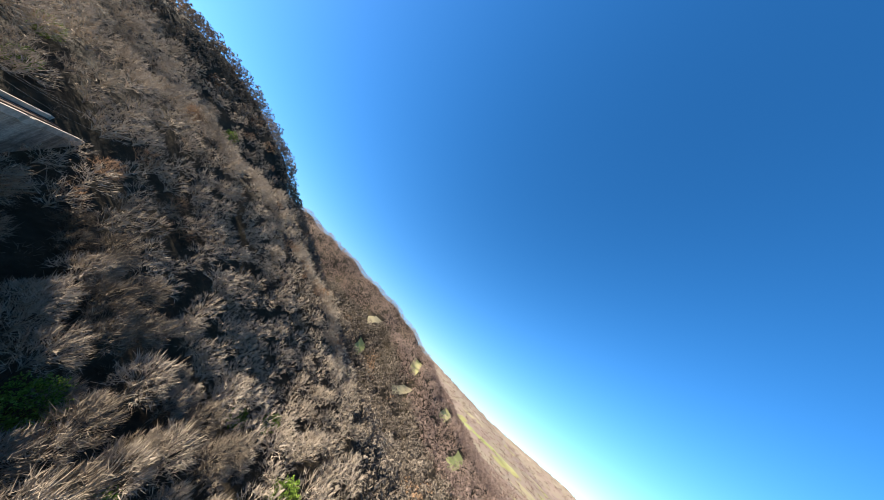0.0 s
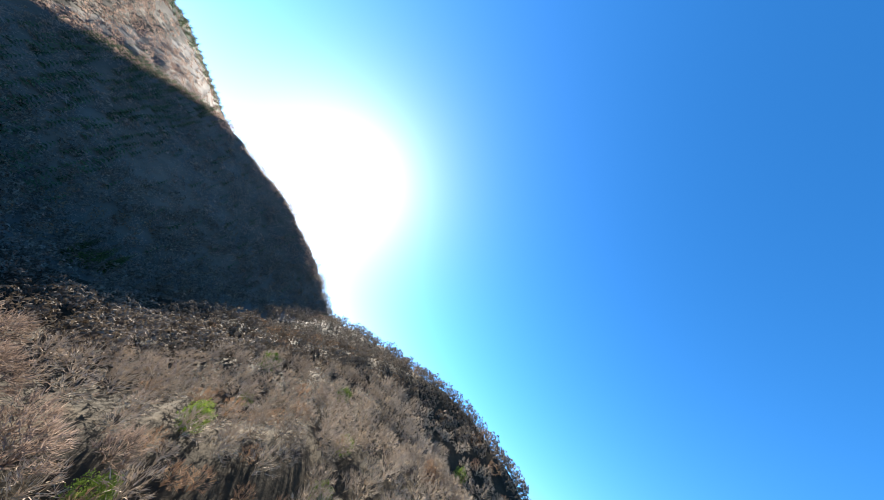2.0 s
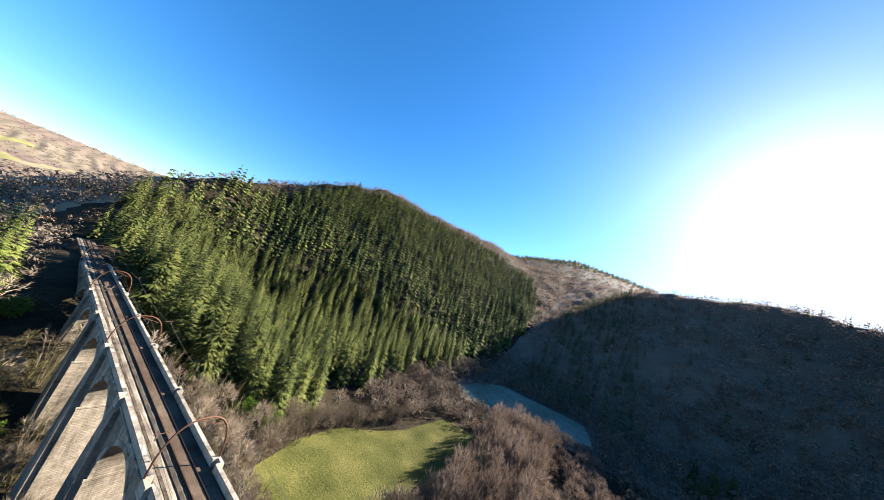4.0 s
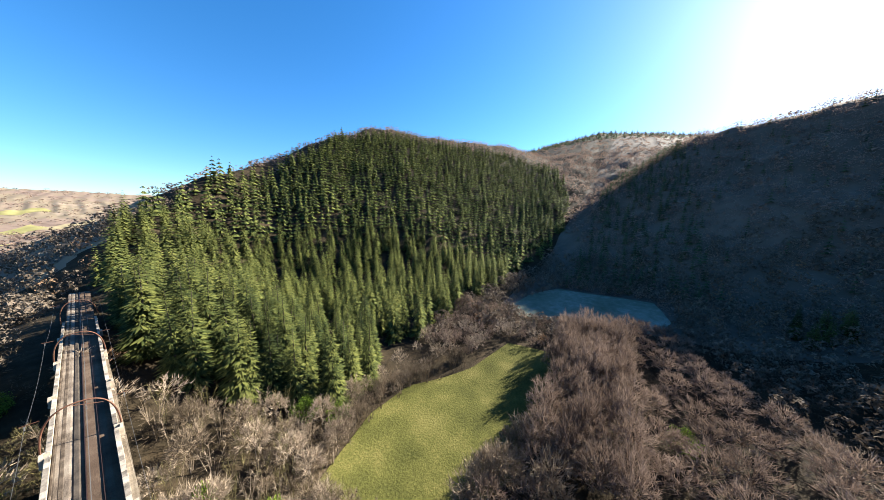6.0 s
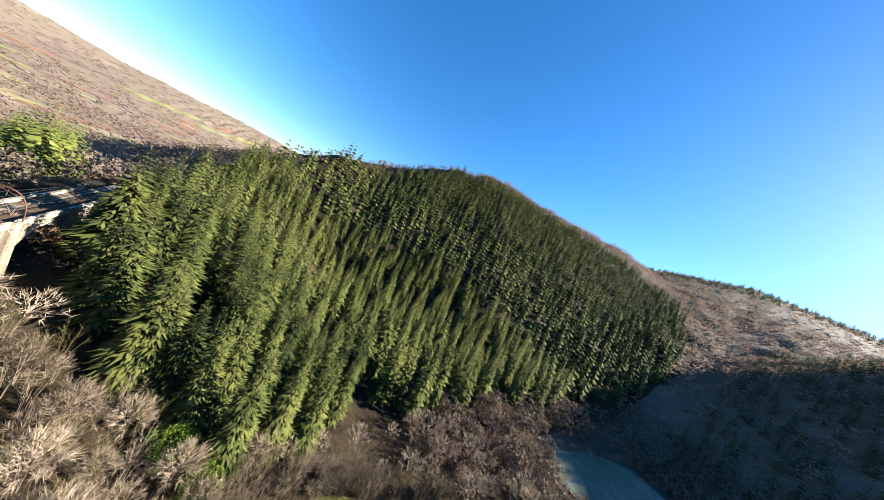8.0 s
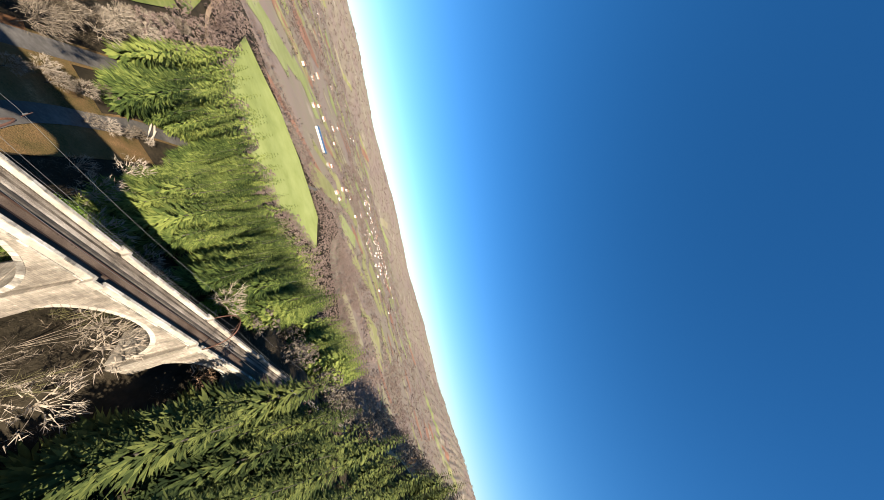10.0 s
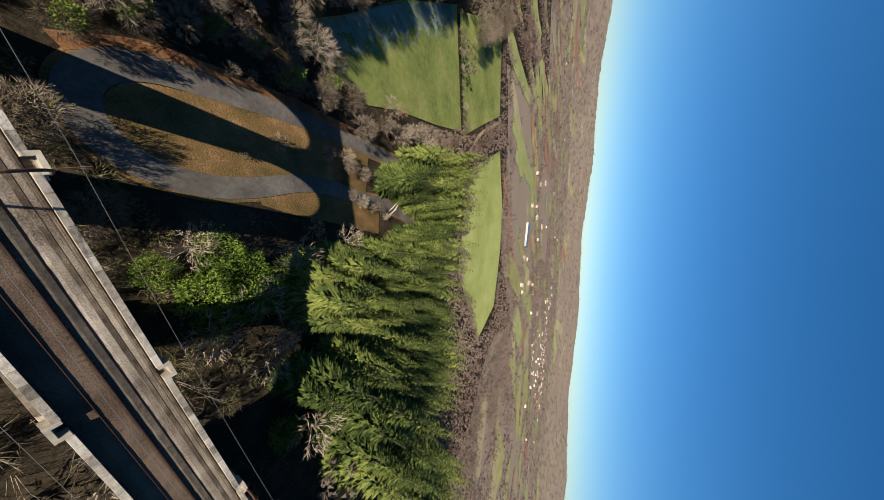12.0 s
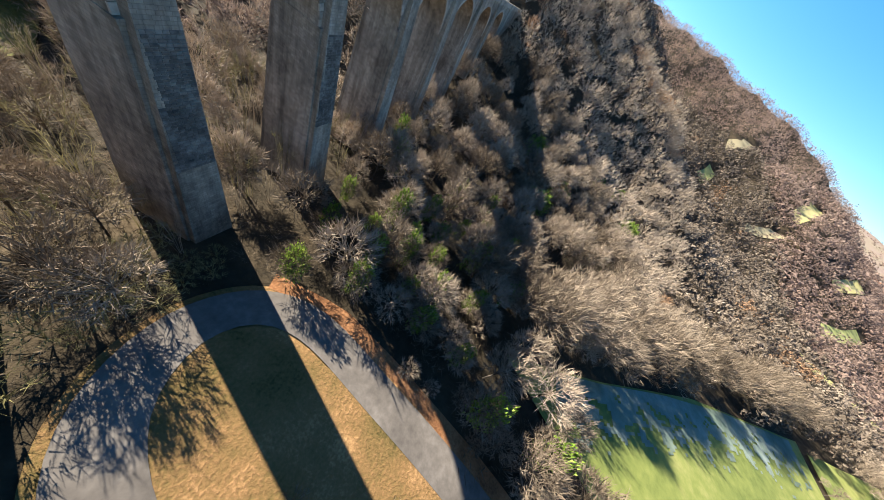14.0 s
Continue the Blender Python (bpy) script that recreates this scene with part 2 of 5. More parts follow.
def thing(name, label, category, x=0.0, y=0.0, z=0.0, group="", kind=""):
    ob = new(name)
    ob.location = (x, y, z)
    return tagged(ob, label, category, group, kind)


def add_box(bm, x0, x1, y0, y1, z0, z1, bevel=0.0):
    vs = [bm.verts.new(p) for p in ((x0, y0, z0), (x1, y0, z0), (x1, y1, z0), (x0, y1, z0), (x0, y0, z1), (x1, y0, z1), (x1, y1, z1), (x0, y1, z1))]
    fs = [bm.faces.new([vs[i] for i in q]) for q in ((3, 2, 1, 0), (4, 5, 6, 7), (0, 1, 5, 4), (1, 2, 6, 5), (2, 3, 7, 6), (3, 0, 4, 7))]
    if bevel:
        edges = {e for f in fs for e in f.edges}
        bmesh.ops.bevel(bm, geom=list(edges), offset=bevel, segments=1, affect="EDGES")


def box_bm(*args, bevel=0.0):
    bm = bmesh.new()
    add_box(bm, *args, bevel=bevel)
    return bm


def add_tube(bm, points, radius, sides=6):
    """A tube along points; radius one number or one a point."""
    rings = []
    pts = [Vector(p) for p in points]
    for i, p in enumerate(pts):
        way = (pts[min(i + 1, len(pts) - 1)] - pts[max(i - 1, 0)]).normalized()
        a = way.orthogonal().normalized()
        b = way.cross(a)
        r = radius[i] if isinstance(radius, (list, tuple)) else radius
        rings.append([bm.verts.new(p + r * (math.cos(2 * math.pi * k / sides) * a + math.sin(2 * math.pi * k / sides) * b)) for k in range(sides)])
    for r0, r1 in zip(rings, rings[1:]):
        best = min(range(sides), key=lambda s: (r0[0].co - r1[s].co).length)
        for k in range(sides):
            bm.faces.new((r0[k], r0[(k + 1) % sides], r1[(k + 1 + best) % sides], r1[(k + best) % sides]))
    bm.faces.new(rings[0][::-1])
    bm.faces.new(rings[-1])


# ---- the lie of the land ----
RIDGES = [
    # crest line (x, y, z) and side slope: spruce hill, far plateau, ridge under the sun, spur at the south end, hill with fields, far hills
    ([(-4, 34, 45), (22, 150, 50), (60, 310, 92), (130, 390, 142), (260, 480, 199), (430, 530, 298), (570, 545, 360), (831, 440, 366), (1100, 350, 395), (1348, 267, 390), (1700, 150, 380)], 0.62),
    ([(2250, 800, 600), (2350, 380, 690), (2393, 90, 732), (2400, -160, 690), (2393, -328, 610), (2500, -700, 560)], 0.35),
    ([(1300, -200, 268), (800, -190, 236), (594, -213, 218), (579, -284, 225), (560, -340, 235), (470, -410, 205), (395, -440, 178), (323, -500, 140), (230, -430, 128)], 0.78),
    ([(204, -450, 146), (94, -446, 158), (20, -443, 143), (-41, -430, 112), (-101, -419, 80), (-176, -410, 46), (-220, -405, 32)], 0.62),
    ([(36, -312, 86), (8, -308, 82), (-28, -312, 73), (-65, -314, 65), (-105, -302, 54), (-150, -264, 28)], 0.55),
    ([(-130, -790, 160), (-263, -735, 156), (-366, -686, 146), (-430, -645, 136), (-462, -620, 104), (-500, -590, 72)], 0.40),
    ([(-700, -3600, 420), (-1500, -3400, 350), (-2000, -3000, 300), (-2600, -2600, 320), (-3200, -1900, 235), (-3700, -1200, 250), (-3800, -600, 205), (-4000, 300, 240), (-3700, 1200, 190), (-3300, 2200, 235), (-2600, 2900, 190), (-2000, 3500, 240), (-1200, 3700, 215), (-300, 4000, 290), (500, 3800, 280), (1200, 3600, 350)], 0.14),
]


def crest_height(x, y, line, slope):
    best = np.full(x.shape, -1e9)
    for (x0, y0, z0), (x1, y1, z1) in zip(line, line[1:]):
        dx, dy = x1 - x0, y1 - y0
        u = np.clip(((x - x0) * dx + (y - y0) * dy) / (dx * dx + dy * dy), 0, 1)
        d = np.hypot(x - x0 - u * dx, y - y0 - u * dy)
        best = np.maximum(best, z0 + u * (z1 - z0) - slope * (np.sqrt(d * d + 18 ** 2) - 18))
    return best


def waves(x, y):
    return (np.sin(x * 0.031 + 1.3) * np.cos(y * 0.027 - 0.4) + 0.6 * np.sin(x * 0.067 - y * 0.052) + 0.35 * np.sin(x * 0.13 + y * 0.11 + 2.0))


def height(x, y):
    """The ground's height over the plan."""
    x, y = np.asarray(x, float), np.asarray(y, float)
    west = np.clip((x + 8) / 60, 0, 1)
    base = 8.2 - 6.7 * west + 13 * np.clip((x - 110) / 160, 0, 1) + 0.06 * np.clip(x - 330, 0, 2500)
    base = base - 4.0 * np.clip((-x - 60) / 140, 0, 1)
    total = np.exp(base / 9.0 - 6)
    for line, slope in RIDGES:
        total = total + np.exp(np.clip(crest_height(x, y, line, slope), -200, 900) / 9.0 - 6)
    h = 9.0 * (np.log(total) + 6)
    rough = np.clip((h - base - 3) / 40, 0, 1)
    h = h + waves(x, y) * (0.3 + 3.6 * rough)
    south = 400 * np.clip((y + 160) / 20, 0, 1) + 0.8 * np.clip(-214 - y, 0, 300)
    north = 400 * np.clip((8 - y) / 16, 0, 1) + 0.8 * np.clip(y - 150, 0, 300)
    cutting = 47.6 + 0.9 * np.clip(np.abs(x) - 7.5, 0, 4000) + np.minimum(south, north)
    return np.minimum(h, cutting)


def spread(limit, near, step, grow):
    """Steps from 0 outwards, fine near the middle."""
    v, s = [0.0], step
    while v[-1] < limit:
        v.append(v[-1] + s)
        if v[-1] > near:
            s *= grow
    return v


ax = spread(4700, 330, 5.0, 1.045)
xs = np.array([-v for v in ax[:0:-1]] + ax)
ys = np.array([-v for v in ax[:0:-1]] + ax) - 60
gx, gy = np.meshgrid(xs, ys)
gz = height(gx, gy)
nx, ny = len(xs), len(ys)
ids = np.arange(nx * ny).reshape(ny, nx)
quads = np.stack([ids[:-1, :-1], ids[:-1, 1:], ids[1:, 1:], ids[1:, :-1]], -1).reshape(-1, 4)
ground = mesh_object("ground", np.stack([gx, gy, gz], -1).reshape(-1, 3), quads, SHADED_LITTER, smooth=True)
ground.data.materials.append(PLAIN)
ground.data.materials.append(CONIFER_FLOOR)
ground.data.materials.append(HAZE_LITTER)
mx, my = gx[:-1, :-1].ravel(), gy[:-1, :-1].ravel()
# index 3 lays the haze-lightened litter on the shaded ridge in the east
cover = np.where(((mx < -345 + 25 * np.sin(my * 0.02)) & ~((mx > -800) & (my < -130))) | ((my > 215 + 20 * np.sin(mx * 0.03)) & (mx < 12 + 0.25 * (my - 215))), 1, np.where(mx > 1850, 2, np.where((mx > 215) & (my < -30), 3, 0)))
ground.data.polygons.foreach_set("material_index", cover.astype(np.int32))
tagged(ground, "wooded valley floor and hillsides under brown leaf litter", "ground", kind="structure")


def ground_z(x, y):
    """The height of the ground's surface as it is built, between the knots of its grid."""
    x, y = np.asarray(x, float), np.asarray(y, float)
    i, j = np.clip(np.searchsorted(xs, x) - 1, 0, nx - 2), np.clip(np.searchsorted(ys, y) - 1, 0, ny - 2)
    u, v = (x - xs[i]) / (xs[i + 1] - xs[i]), (y - ys[j]) / (ys[j + 1] - ys[j])
    return (gz[j, i] * (1 - u) + gz[j, i + 1] * u) * (1 - v) + (gz[j + 1, i] * (1 - u) + gz[j + 1, i + 1] * u) * v


def drape(name, left, right, mat, label, category, lift=0.12, across=12, step=4.0, kind="structure", fray=0.0):
    """A strip of ground cover between two lines on the plan, laid on the land."""
    def samples(line, n):
        pts = np.array(line, float)
        run = np.r_[0, np.cumsum(np.hypot(*np.diff(pts, axis=0).T))]
        s = np.linspace(0, run[-1], n)
        return np.stack([np.interp(s, run, pts[:, 0]), np.interp(s, run, pts[:, 1])], -1)
    length = max(np.hypot(*np.diff(np.array(l, float), axis=0).T).sum() for l in (left, right))
    n = max(int(length / step), 3)
    a, b = samples(left, n), samples(right, n)
    w = np.linspace(0, 1, across)[None, :, None]
    p = a[:, None] * (1 - w) + b[:, None] * w
    z = ground_z(p[..., 0], p[..., 1]) + lift
    ids = np.arange(n * across).reshape(n, across)
    quads = np.stack([ids[:-1, :-1], ids[:-1, 1:], ids[1:, 1:], ids[1:, :-1]], -1).reshape(-1, 4)
    if fray:
        # the left edge breaks up into patches
        q, depth = p[:-1, :-1].reshape(-1, 2), np.tile(np.linspace(0, 1, across)[:-1], n - 1)
        patchy = np.array([noise.noise((x * 0.16, y * 0.3, 1.0)) + 0.6 * noise.noise((x * 0.5, y * 0.9, 5.0)) for x, y in q])
        quads = quads[depth + 0.55 * patchy > fray]
    ob = mesh_object(name, np.concatenate([p, z[..., None]], -1).reshape(-1, 3), quads, mat, smooth=True)
    return tagged(ob, label, category, kind=kind)


def smooth_line(points, n=10):
    """A rounded line through points of the plan."""
    p = [Vector((*q, 0)) for q in points]
    out = []
    for i in range(len(p) - 1):
        a, b, c, d = p[max(i - 1, 0)], p[i], p[i + 1], p[min(i + 2, len(p) - 1)]
        for k in range(n):
            t = k / n
            q = 0.5 * (2 * b + (c - a) * t + (2 * a - 5 * b + 4 * c - d) * t * t + (3 * b - a - 3 * c + d) * t ** 3)
            out.append((q.x, q.y))
    return out + [(p[-1].x, p[-1].y)]


def ribbon(name, line, width, mat, label, category, lift=0.2, across=5, step=2.0):
    pts = np.array(line, float)
    way = np.gradient(pts, axis=0)
    way /= np.hypot(*way.T)[:, None]
    side = np.stack([-way[:, 1], way[:, 0]], -1) * width / 2
    return drape(name, (pts + side).tolist(), (pts - side).tolist(), mat, label, category, lift, across, step)


ROAD_LINE = smooth_line([(-330, 140), (-190, 40), (-125, -2), (-96, -20), (-80, -26.5), (-66, -33), (-53, -37), (-38, -38), (-27, -40.5), (-19, -46), (-16, -54), (-19, -61), (-27, -63.5), (-42, -60.5), (-62, -55.5), (-90, -46), (-130, -32)])

# ---- roads and fields ----
ribbon("road", ROAD_LINE, 5.4, ASPHALT, "narrow grey asphalt road bending in a hairpin below the viaduct", "road", lift=0.45)
ribbon("road_shoulder", ROAD_LINE, 7.2, BANK, "dry grass and leaves along both edges of the road", "verge", lift=0.26, across=9)
drape("road_verge", [(-18.4, -50), (-22.6, -44.4), (-30.2, -41.8), (-42, -40.2), (-55, -39.2), (-68, -34.8), (-82, -28)], [(-18.6, -56.4), (-22.6, -60), (-32, -60.2), (-44, -57.6), (-58, -54), (-70, -50.6), (-90, -44)], BANK, "dry brown grass bank between the two arms of the road", "verge", lift=0.40)
drape("road_verge", [(-38, -34.9), (-46, -34.4), (-56, -33.2), (-70, -27.4), (-88, -18.6)], [(-38, -33.4), (-46, -28.5), (-56, -24), (-68, -18), (-84, -10)], BANK, "dry brown grass bank above the road", "verge", lift=0.38)
drape("road_verge", [(-18, -64.4), (-27, -66.4), (-42, -63.6), (-62, -58.6), (-84, -51)], [(-17, -67), (-29, -68.8), (-43, -66), (-63, -61), (-86, -53.4)], LEAF_STRIP, "strip of russet leaves along the road's outer edge", "verge", lift=0.3, across=5)
drape("meadow", [(-92, -63), (-117, -63), (-160, -58), (-204, -55)], [(-62, -81), (-91, -92), (-135, -112), (-212, -136)], GRASS, "green grazed meadow below the road, half in long shadows", "meadow", lift=0.5, across=24)
drape("frost_patch", [(-78, -66), (-92, -71), (-118, -82), (-150, -94), (-202, -108)], [(-76, -85.5), (-91, -91.5), (-120, -104.5), (-152, -116.6), (-205, -133)], FROST, "frosty grass along the meadow's shaded edge", "meadow", lift=0.62, across=30, step=1.2, fray=0.5)
drape("meadow", [(-209, -52), (-262, -62), (-318, -72)], [(-217, -134), (-270, -146), (-336, -158)], GRASS, "green meadow behind a hedge", "meadow", lift=0.5, across=16)
drape("meadow", [(-319, -36), (-325, 30), (-311, 85), (-275, 150)], [(-220, -24), (-195, 15), (-175, 53), (-211, 154)], PALE_GRASS, "long pale green field beyond the plantation", "meadow", lift=0.6, across=20)
drape("meadow", [(37, -47), (50, -41.5), (67, -35), (92, -33.5), (125, -52), (160, -60)], [(48, -78), (60, -86), (74, -92), (96, -95), (132, -98), (164, -95)], YELLOW_GRASS, "sunlit yellow-green meadow in the side valley, tufted", "meadow", lift=0.5, across=24)
drape("meadow", [(205, -46), (222, -40), (252, -46), (285, -66)], [(208, -108), (222, -140), (246, -150), (285, -142)], FROST, "frosty shaded field in the side valley", "meadow", lift=0.6, across=14)

TRACK_EARTH = material("sandy_track", [(0.16, 0.10, 0.06), (0.27, 0.18, 0.11), (0.36, 0.26, 0.17)], 0.4, bump=0.6, bump_scale=0.1)
ribbon("dirt_track", smooth_line([(-196, -42), (-212, -38), (-228, -43), (-250, -53), (-285, -60), (-322, -67)]), 3.4, TRACK_EARTH, "sandy orange dirt track at the meadows' corner", "track", lift=0.7)

# ---- viaduct ----
S = 22.24                       # from pier to pier
TOP = 50.0                      # top of the parapets
FIRST, LAST = -9, 1            # abutments stand at these piers' places
SPRING, RADIUS = 37.6, 8.9

viaduct = thing("viaduct", "tall pale stone railway viaduct of round arches on tapered piers", "viaduct")


def pier_bm(base):
    """A tapered stone pier from base to the springing, about its own middle."""
    bm = bmesh.new()
    rings = []
    for z, hx, hy in ((base, 3.75 + (SPRING - base) / 26, 2.2 + (SPRING - base) / 30), (SPRING - 0.4, 3.75, 2.2), (SPRING - 0.4, 3.88, 2.33), (SPRING, 3.88, 2.33)):
        rings.append([bm.verts.new(p) for p in ((-hx, -hy, z), (hx, -hy, z), (hx, hy, z), (-hx, hy, z))])
    for a, b in zip(rings, rings[1:]):
        for k in range(4):
            bm.faces.new((a[k], a[(k + 1) % 4], b[(k + 1) % 4], b[k]))
    bm.faces.new(rings[0][::-1])
    bm.faces.new(rings[-1])
    return bm


def buttress_bm(base, side):
    """The flat buttress on a pier's outer face, up to the cornice."""
    bm = bmesh.new()
    def ring(z, out, half):
        inner = 3.0
        return [bm.verts.new(p) for p in ((side * inner, -half, z), (side * out, -half, z), (side * out, half, z), (side * inner, half, z))]
    drop = SPRING - base
    rings = [ring(base, 4.7 + drop / 26, 1.75 + drop / 26), ring(SPRING, 4.7, 1.75), ring(TOP - 2.3, 4.15, 1.35), ring(TOP - 1.72, 3.7, 1.3)]
    for a, b in zip(rings, rings[1:]):
        for k in range(4):
            f = (a[k], a[(k + 1) % 4], b[(k + 1) % 4], b[k])
            bm.faces.new(f if side > 0 else f[::-1])
    bm.faces.new(rings[0][::-1] if side > 0 else rings[0])
    bm.faces.new(rings[-1] if side > 0 else rings[-1][::-1])
    return bm


def arch_bm():
    """One span: spandrel walls over a round vault, from pier middle to pier middle."""
    bm = bmesh.new()
    n = 24
    half = S / 2
    outline = [(-half, SPRING)] + [(-RADIUS * math.cos(math.pi * i / n), SPRING + RADIUS * math.sin(math.pi * i / n)) for i in range(n + 1)] + [(half, SPRING)]
    top = TOP - 1.55
    low = [[bm.verts.new((x, y, z)) for y, z in outline] for x in (-3.42, 3.42)]
    high = [[bm.verts.new((x, y, top)) for y, _ in outline] for x in (-3.42, 3.42)]
    for i in range(len(outline) - 1):
        if abs(outline[i][0] - outline[i + 1][0]) > 1e-4:
            bm.faces.new((low[0][i + 1], low[0][i], high[0][i], high[0][i + 1]))
            bm.faces.new((low[1][i], low[1][i + 1], high[1][i + 1], high[1][i]))
            bm.faces.new((high[0][i], high[1][i], high[1][i + 1], high[0][i + 1]))
        bm.faces.new((low[0][i], low[0][i + 1], low[1][i + 1], low[1][i]))
    return bm


def ring_bm(side):
    """The arch stones that frame a vault on one face, slightly proud, each with its own joint."""
    bm = bmesh.new()
    n = 31
    for i in range(n):
        a0, a1 = math.pi * (i + 0.06) / n, math.pi * (i + 0.94) / n
        v = []
        for x in (side * 3.28, side * 3.5):
            for r, a in ((RADIUS - 0.02, a0), (RADIUS + 0.75, a0), (RADIUS + 0.75, a1), (RADIUS - 0.02, a1)):
                v.append(bm.verts.new((x, -r * math.cos(a), SPRING + r * math.sin(a))))
        for q in ((0, 1, 2, 3), (7, 6, 5, 4), (0, 4, 5, 1), (1, 5, 6, 2), (2, 6, 7, 3), (3, 7, 4, 0)):
            bm.faces.new([v[j] for j in q])
    bmesh.ops.recalc_face_normals(bm, faces=bm.faces)
    return bm


def joined(ob):
    return tagged(ob, kind="stuff")


def voussoir_bm(side):
    """One arch stone, about the springing's middle, at the arch's left foot."""
    bm = bmesh.new()
    a0, a1 = math.pi * 0.06 / 31, math.pi * 0.94 / 31
    v = []
    for x in (side * 3.28, side * 3.5):
        for r, a in ((RADIUS - 0.02, a0), (RADIUS + 0.75, a0), (RADIUS + 0.75, a1), (RADIUS - 0.02, a1)):
            v.append(bm.verts.new((x, -r * math.cos(a), r * math.sin(a))))
    for q in ((0, 1, 2, 3), (7, 6, 5, 4), (0, 4, 5, 1), (1, 5, 6, 2), (2, 6, 7, 3), (3, 7, 4, 0)):
        bm.faces.new([v[j] for j in q])
    bmesh.ops.recalc_face_normals(bm, faces=bm.faces)
    return bm


def data_of(name, bm, mat):
    me = bpy.data.meshes.new(name)
    bm.to_mesh(me)
    bm.free()
    me.materials.append(mat)
    return me


arch_me = data_of("arch", arch_bm(), COURSED)
ring_me = {side: data_of("arch_ring", ring_bm(side), STONE) for side in (-1, 1)}
for k in range(FIRST, LAST):
    a = share("arch", arch_me, viaduct, y=(k + 0.5) * S)
    if not -5 <= k <= -2:
        for side in (-1, 1):
            joined(share("arch_ring", ring_me[side], a))
for k in range(FIRST + 1, LAST):
    base = float(min(height(np.array([-8.0, 0, 8]), np.array([k * S] * 3)))) - 2.5
    p = part("pier", pier_bm(base), COURSED, viaduct)
    p.location.y = k * S
    for side in (-1, 1):
        part("buttress", buttress_bm(base, side), COURSED, p)
for k, way in ((FIRST, -1), (LAST, 1)):
    y0, y1 = sorted((k * S - way * 2.5, k * S + way * 26))
    part("abutment", box_bm(-3.56, 3.56, y0, y1, 12, TOP - 1.56, bevel=0.1), COURSED, viaduct)

# cornice slabs, parapets with refuges over every pier
def parapet_bm(side, y0, y1):
    bm = bmesh.new()
    add_box(bm, *sorted((side * 3.2, side * 3.58)), y0, y1, TOP - 1.3, TOP - 0.16)
    return bm


def coping_bm(side, y0, y1):
    bm = bmesh.new()
    n = max(int(round((y1 - y0) / 1.4)), 1)
    for i in range(n):
        a, b = y0 + (y1 - y0) * i / n + 0.012, y0 + (y1 - y0) * (i + 1) / n - 0.012
        add_box(bm, *sorted((side * 3.13, side * 3.67)), a, b, TOP - 0.16, TOP)
    return bm


def cornice_bm(side, y0, y1):
    bm = bmesh.new()
    n = max(int(round((y1 - y0) / 1.2)), 1)
    for i in range(n):
        a, b = y0 + (y1 - y0) * i / n + 0.01, y0 + (y1 - y0) * (i + 1) / n - 0.01
        add_box(bm, *sorted((side * 3.0, side * 3.75)), a, b, TOP - 1.56, TOP - 1.3)
    return bm


def refuge_bm(side):
    """The bay that widens the parapet over a pier."""
    bm = bmesh.new()
    add_box(bm, *sorted((side * 3.15, side * 4.28)), -1.0, 1.0, TOP - 1.7, TOP - 1.3)
    add_box(bm, *sorted((side * 3.86, side * 4.22)), -0.95, 0.95, TOP - 1.3, TOP)
    add_box(bm, *sorted((side * 3.2, side * 3.86)), -0.95, -0.55, TOP - 1.3, TOP)
    add_box(bm, *sorted((side * 3.2, side * 3.86)), 0.55, 0.95, TOP - 1.3, TOP)
    return bm


NEAR = range(-7, 2)
span_me = {}
for side in (-1, 1):
    span_me["parapet", side] = data_of("parapet", parapet_bm(side, 0.95, S - 0.95), STONE)
    span_me["coping", side] = data_of("coping", coping_bm(side, 0.95, S - 0.95), STONE)
    span_me["cornice", side] = data_of("cornice", cornice_bm(side, 0.0, S), STONE)
    span_me["refuge", side] = data_of("refuge", refuge_bm(side), STONE)
    for k in range(FIRST - 1, LAST + 1):
        share("parapet", span_me["parapet", side], viaduct, y=k * S)
        share("refuge", span_me["refuge", side], viaduct, y=k * S)
        if k not in NEAR:
            joined(share("coping", span_me["coping", side], viaduct, y=k * S))
        if not -5 <= k <= 0:
            joined(share("cornice", span_me["cornice", side], viaduct, y=k * S))

# ---- railway on the viaduct ----
Y0, Y1 = (FIRST - 1) * S, (LAST + 1) * S + 60
track = thing("railway_track", "single rusty railway track in brown ballast on the viaduct deck", "railway")


def bed_bm(x0, x1, z, wobble):
    bm = bmesh.new()
    n, m = int((Y1 - Y0) / 0.7), 5
    rows = []
    for i in range(n + 1):
        y = Y0 + (Y1 - Y0) * i / n
        row = []
        for j in range(m + 1):
            x = x0 + (x1 - x0) * j / m
            q = noise.noise((x * 1.7, y * 0.9, 3.0))
            row.append(bm.verts.new((x + (wobble * q * 1.5 if j in (0, m) else 0), y, z + wobble * q - (0.12 if j in (0, m) else 0))))
        rows.append(row)
    for a, b in zip(rows, rows[1:]):
        for j in range(m):
            bm.faces.new((a[j], a[j + 1], b[j + 1], b[j]))
    return bm


part("ballast_base", box_bm(-3.19, 3.19, Y0, Y1, TOP - 1.5, TOP - 1.12), DARK_BALLAST, track, "dark soiled ballast")
part("walkway_gravel", bed_bm(-3.16, -1.05, TOP - 1.02, 0.03), BALLAST, track, "pale gravel walkway")
part("ballast_ridge", bed_bm(-2.45, -1.85, TOP - 0.985, 0.035), COARSE, track, "strip of coarse mixed ballast")
part("ballast_ridge", bed_bm(-3.14, -2.85, TOP - 0.985, 0.035), COARSE, track, "strip of coarse mixed ballast")
part("mossy_strip", bed_bm(-1.2, -0.45, TOP - 0.97, 0.06), DARK_BALLAST, track, "dark mossy strip beside the track")
